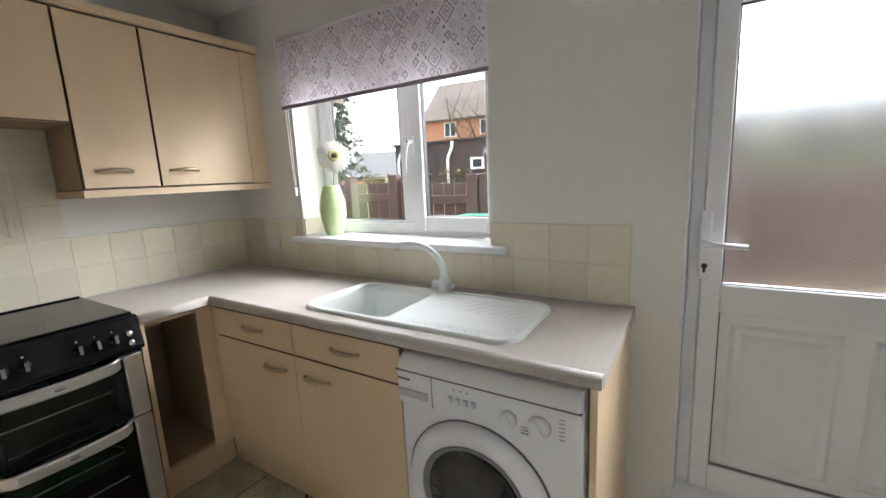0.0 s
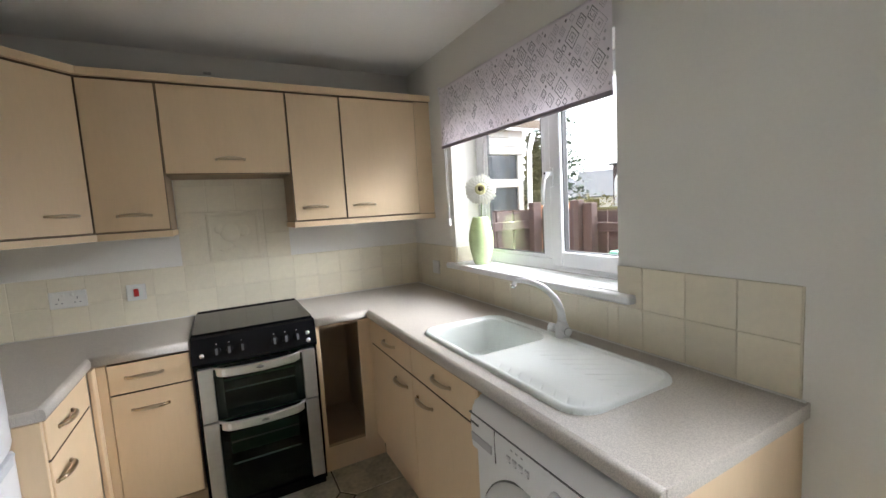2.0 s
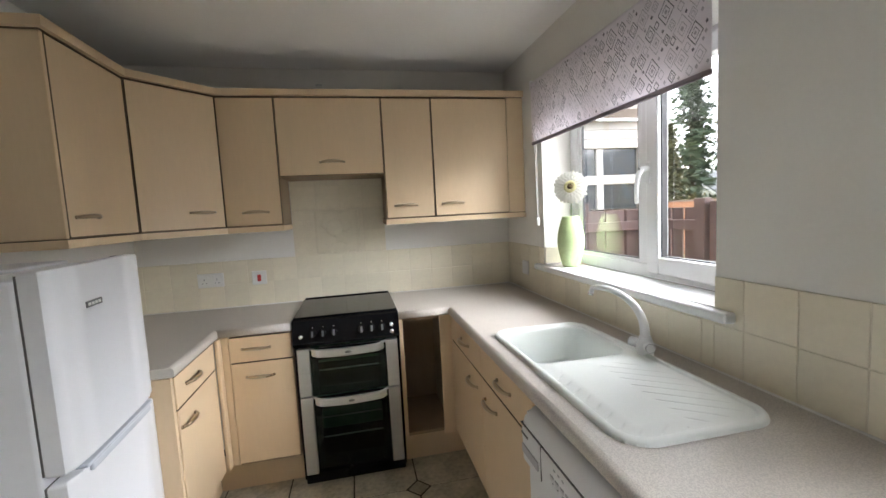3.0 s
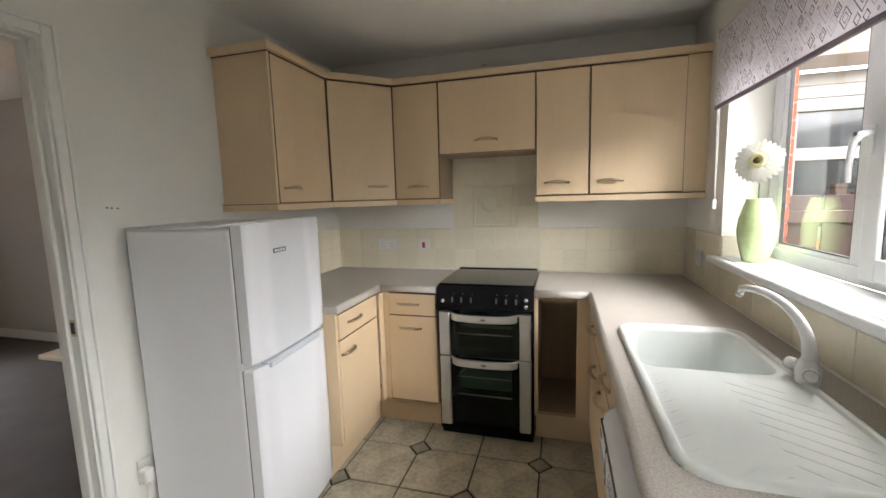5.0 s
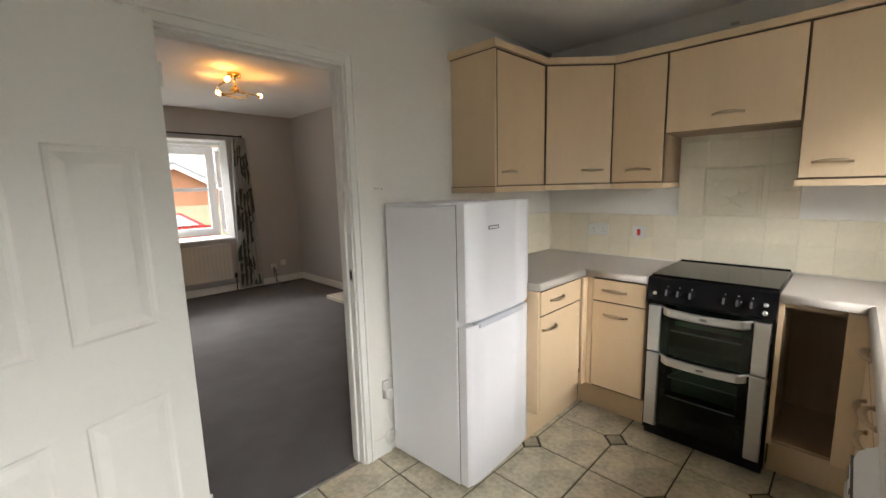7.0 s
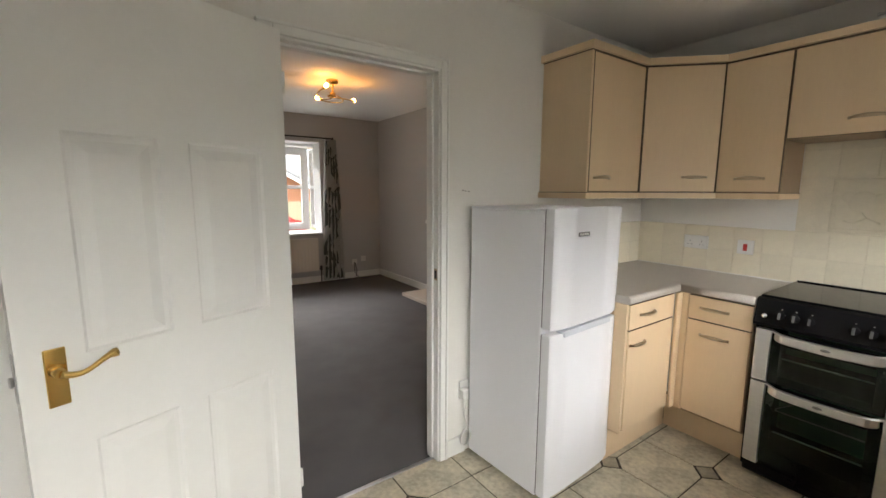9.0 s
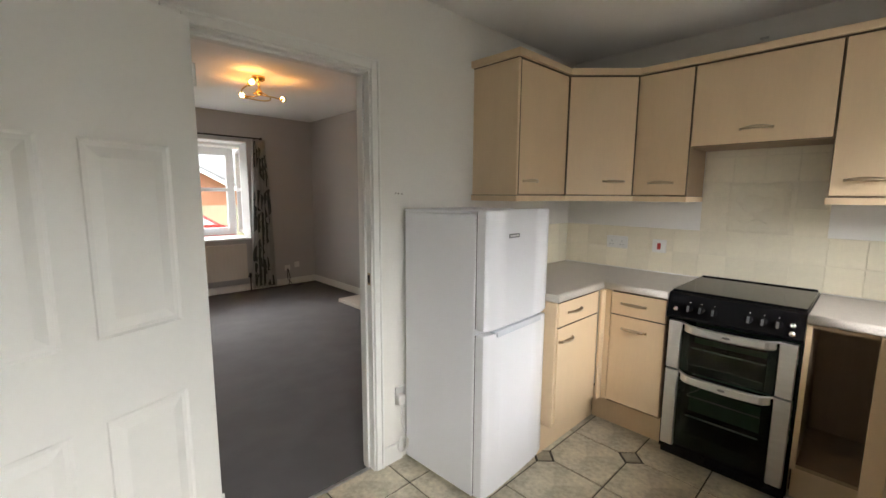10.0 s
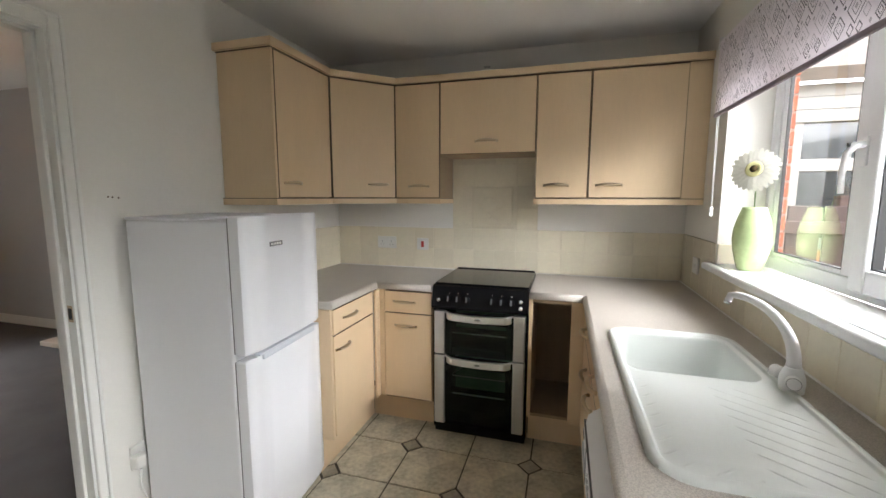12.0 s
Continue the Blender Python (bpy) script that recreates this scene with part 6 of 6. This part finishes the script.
b = B()
box(b, -5.28, -4.93, -0.02, -0.006, 2.77, 3.03)
part("pane", b, M_DARKWIN, wn)
house("brick_porch", -3.1, 16.4, 90, 1.6, 0.7, 2.92, 3.15, M_ORANGE, M_ROOFGREY, "small orange brick porch with a grey gabled roof", (), gable_trim=False)
house("brick_house", -13.5, 40, 6, 12, 8, 7.0, 10.4, M_ORANGE, M_ROOF, "orange brick two-storey house", (("front", -0.4, 5.4, 1.1, 1.2), ("front", -3.6, 5.4, 1.1, 1.2), ("front", 2.8, 5.4, 1.1, 1.2)))
house("white_cottage", -30, 44, 30, 7, 6, 2.6, 5.2, M_RENDER, M_ROOFGREY, "distant white cottage with a grey roof", (("front", 1.6, 1.0, 1.2, 1.1), ("front", -1.6, 1.0, 1.2, 1.1)))
house("white_cottage", -36.5, 42, 115, 8, 6, 2.6, 5.0, M_RENDER, M_ROOFGREY, "distant white cottage with a grey roof", (("front", 2.0, 1.0, 1.2, 1.1), ("front", -2.0, 1.0, 1.2, 1.1)))
house("white_cottage", -47, 42, 40, 12, 6, 2.8, 5.2, M_RENDER, M_ROOFGREY, "distant white cottage with a grey roof", (("front", 2.0, 1.0, 1.2, 1.1), ("front", -2.0, 1.0, 1.2, 1.1)))
b = B()
box(b, -9, 9, 16.9, 17.25, -0.75, 1.12)
box(b, -60, -9, 16.9, 17.25, -0.75, 1.42)
for _ in range(2600):
    x, y, z = rng.uniform(-30, 2), rng.uniform(16.7, 17.25), rng.uniform(0.8, 1.34 if x > -9 else 1.62)
    s = rng.uniform(0.05, 0.13)
    v = [b.verts.new((x + rng.uniform(-s, s), y + rng.uniform(-s, s), z + rng.uniform(-s, s))) for _ in range(3)]
    b.faces.new(v)
tagged(new("hedge", mesh_of("hedge", b, M_OLIVE)), "low straggling olive hedge beyond the fence", "hedge", "", "stuff")
gw_ = thing("garden_wall", pose(-14, 15.2, -0.3), "low orange-brown brick garden wall beyond the fence", "garden wall")
b = B()
box(b, -8, 5.6, 0, 0.22, 0, 1.64)
part("wall", b, M_ORANGE, gw_)
b = B()
box(b, -8.02, 5.62, -0.02, 0.24, 1.641, 1.69, 0.01)
part("coping", b, M_MORTAR, gw_)


b = B()
box(b, 1.0, 9.0, 11.6, 12.4, -0.3, 1.5)
for _ in range(900):
    x, y, z = rng.uniform(0.9, 9.1), rng.uniform(11.4, 12.5), rng.uniform(0.6, 1.95)
    s = rng.uniform(0.06, 0.16)
    v = [b.verts.new((x + rng.uniform(-s, s), y + rng.uniform(-s, s), z + rng.uniform(-s, s))) for _ in range(3)]
    b.faces.new(v)
tagged(new("hedge", mesh_of("hedge", b, M_HEDGE)), "clipped green hedge behind the far fence", "hedge", "", "stuff")


def bare_tree(x, y, height, seed, label):
    t = thing("bare_tree", pose(x, y, -0.75), label, "tree")
    r = random.Random(seed)
    b = B()
    tube(b, [(0, 0, 0), (0.05, 0.02, height * 0.2), (0.0, 0.06, height * 0.38)], [0.24, 0.19, 0.15], 8)
    part("trunk", b, M_BARK, t)
    b = B()
    def limb(p, d, ln, rad, depth):
        pts, rs = [p], [rad]
        q = p.copy()
        for k in range(4):
            d = (d + Vector((r.uniform(-.25, .25), r.uniform(-.25, .25), r.uniform(-.08, .22)))).normalized()
            q = q + d * ln / 4
            pts.append(q.copy())
            rs.append(rad * (1 - 0.17 * (k + 1)))
        tube(b, pts, rs, 5 if depth else 6, False)
        if depth < 4:
            for k in range(3 if depth < 3 else 2):
                a = r.uniform(0, 6.28)
                side = Vector((math.cos(a), math.sin(a), r.uniform(0.1, 0.9))).normalized()
                limb(pts[r.choice((2, 3, 4))], (d * 0.6 + side * 0.8).normalized(), ln * r.uniform(0.55, 0.8), rs[3] * 0.62, depth + 1)
    for k in range(6):
        a = k * 1.05 + r.uniform(-0.3, 0.3)
        limb(Vector((0, 0.05, height * (0.24 + 0.028 * k))), Vector((math.cos(a), math.sin(a), 0.9)).normalized(), height * 0.30, 0.10, 0)
    part("crown", b, M_BARK, t)


def conifer(x, y, height, seed, label, mat=None, spread=0.27):
    t = thing("conifer_tree", pose(x, y, -0.75 if y > 17 else -0.3), label, "tree")
    r = random.Random(seed)
    b = B()
    tube(b, [(0, 0, 0), (0, 0, height)], [0.16, 0.02], 8)
    part("trunk", b, M_BARK, t)
    b = B()
    z = height * 0.10
    while z < height * 0.99:
        reach = (1 - z / height) * height * spread + 0.15
        for k in range(9):
            a = r.uniform(0, 6.28)
            ln = reach * r.uniform(0.6, 1.1)
            d = Vector((math.cos(a), math.sin(a), 0))
            side = Vector((-d.y, d.x, 0))
            for q in range(12):
                f = (q + 1) / 12
                c = d * ln * f + Vector((0, 0, z - 0.25 * ln * f * f + r.uniform(-0.08, 0.08)))
                s = (0.09 + 0.11 * (1 - f)) * (0.6 + height / 14)
                v = [b.verts.new(c + side * r.uniform(-s, s) * 1.6 + Vector((r.uniform(-s, s), r.uniform(-s, s), r.uniform(-s, s) * 0.8))) for _ in range(3)]
                b.faces.new(v)
        z += height * 0.024
    part("crown", b, mat or M_CONIFER, t)


bare_tree(-11.0, 29, 9.5, 4, "bare winter tree in front of the brick house")
bare_tree(-12.5, 33, 8.0, 9, "bare winter tree beyond the bungalow")
conifer(-14.8, 20.5, 9.5, 2, "tall grey-green conifer beyond the garden", spread=0.31)
conifer(-10.5, 15.5, 4.2, 5, "green garden conifer behind the fence", M_HEDGE)
bin_ = thing("garden_box", pose(-0.14, 7.70, -0.16), "garden box with a green plastic lid beside the fence", "garden box")
b = B()
box(b, -0.30, 0.30, -0.25, 0.25, 0.0, 1.17, 0.02, 2)
part("box_body", b, M_DARK, bin_)
b = B()
box(b, -0.32, 0.32, -0.27, 0.27, 1.171, 1.22, 0.02, 3)
part("lid", b, M_GREENLID, bin_, "green plastic lid")

# front side, seen through the bay window
house("orange_bungalow", -3.8, -26, 90, 12, 7.0, 1.75, 3.65, M_ORANGE, M_ROOFGREY, "orange brick bungalow with white gable boards", ())
house("orange_bungalow", -15, -36, 90, 12, 9, 2.4, 4.6, M_ORANGE, M_ROOFGREY, "orange brick bungalow with white gable boards", ())
M_PALE = material("weathered_pale_timber", (0.33, 0.33, 0.23), 0.85, vary=0.2, scale=5, stretch=(5, 5, 0.6))
pf = thing("front_fence", pose(-12, -17, -0.75), "weathered pale timber fence across the road", "fence", "garden fences")
b = B()
box(b, 0, 0.14, 0, 0.02, 0, 1.55)
me = mesh_of("board", b, M_PALE)
for k in range(150):
    ob = new("board", me)
    ob.parent = pf
    ob.location = (k * 0.15, 0.006 * (k % 2), 0)
b = B()
box(b, -30, 30, -15.2, -13.5, -0.75, -0.62)
setting("pavement_front", b, M_PAVE, "pavement across the road")

wing2 = thing("brick_wing", pose(-1.3, -1.75, -0.75), "orange brick wing of the house beside the bay window", "brick wall")
b = B()
box(b, -0.45, 0.45, -0.80, 0.62, 0, 3.5)
part("wall", b, M_ORANGE, wing2)

car = thing("parked_car", pose(-0.9, -11.0, -0.70, 0, 0, 180), "red hatchback car parked on the road", "car")
b = B()
side = [(-1.95, 0.35), (-1.98, 0.65), (-1.85, 0.90), (-1.20, 0.98), (-0.55, 1.40), (0.9, 1.45), (1.55, 1.02), (1.92, 0.95), (1.98, 0.6), (1.92, 0.33)]
n = len(side)
sec = []
for y, inset in ((-0.83, 0.0), (-0.86, 0.0), (0.86, 0.0), (0.83, 0.0)):
    sec.append([b.verts.new((x, y * (0.80 if z > 1.1 else 1.0), z)) for x, z in side])
for a, c in zip(sec, sec[1:]):
    for k in range(n):
        b.faces.new((a[k], a[(k + 1) % n], c[(k + 1) % n], c[k]))
b.faces.new(sec[0])
b.faces.new(sec[-1][::-1])
part("body", b, M_CARRED, car)
for s in (-1, 1):
    b = B()
    pts = [(-1.05, 1.0), (-0.5, 1.34), (0.85, 1.39), (1.35, 1.04)]
    v = [b.verts.new((x, s * (0.865 if z < 1.1 else 0.72), z)) for x, z in pts]
    v2 = [b.verts.new((x, s * (0.875 if z < 1.1 else 0.73), z)) for x, z in pts]
    b.faces.new(v)
    b.faces.new(v2)
    for k in range(4):
        b.faces.new((v[k], v[(k + 1) % 4], v2[(k + 1) % 4], v2[k]))
    part("side_window", b, M_SKYPANE, car)
    for x in (-1.25, 1.25):
        b = B()
        lathe(b, [(0.0, 0.0), (0.20, 0.0), (0.31, -0.02), (0.31, -0.18), (0.0, -0.18)], seg=24)
        turn(b, Matrix.Translation((x, s * 0.88, 0.31)) @ Matrix.Rotation(-s * math.pi / 2, 4, "X"))
        wh = part("wheel", b, M_DARK, car)
        b = B()
        lathe(b, [(0.0, 0.012), (0.19, 0.004), (0.20, 0.0)], seg=20)
        turn(b, Matrix.Translation((x, s * 0.88, 0.31)) @ Matrix.Rotation(-s * math.pi / 2, 4, "X"))
        part("rim", b, M_STEEL, wh)
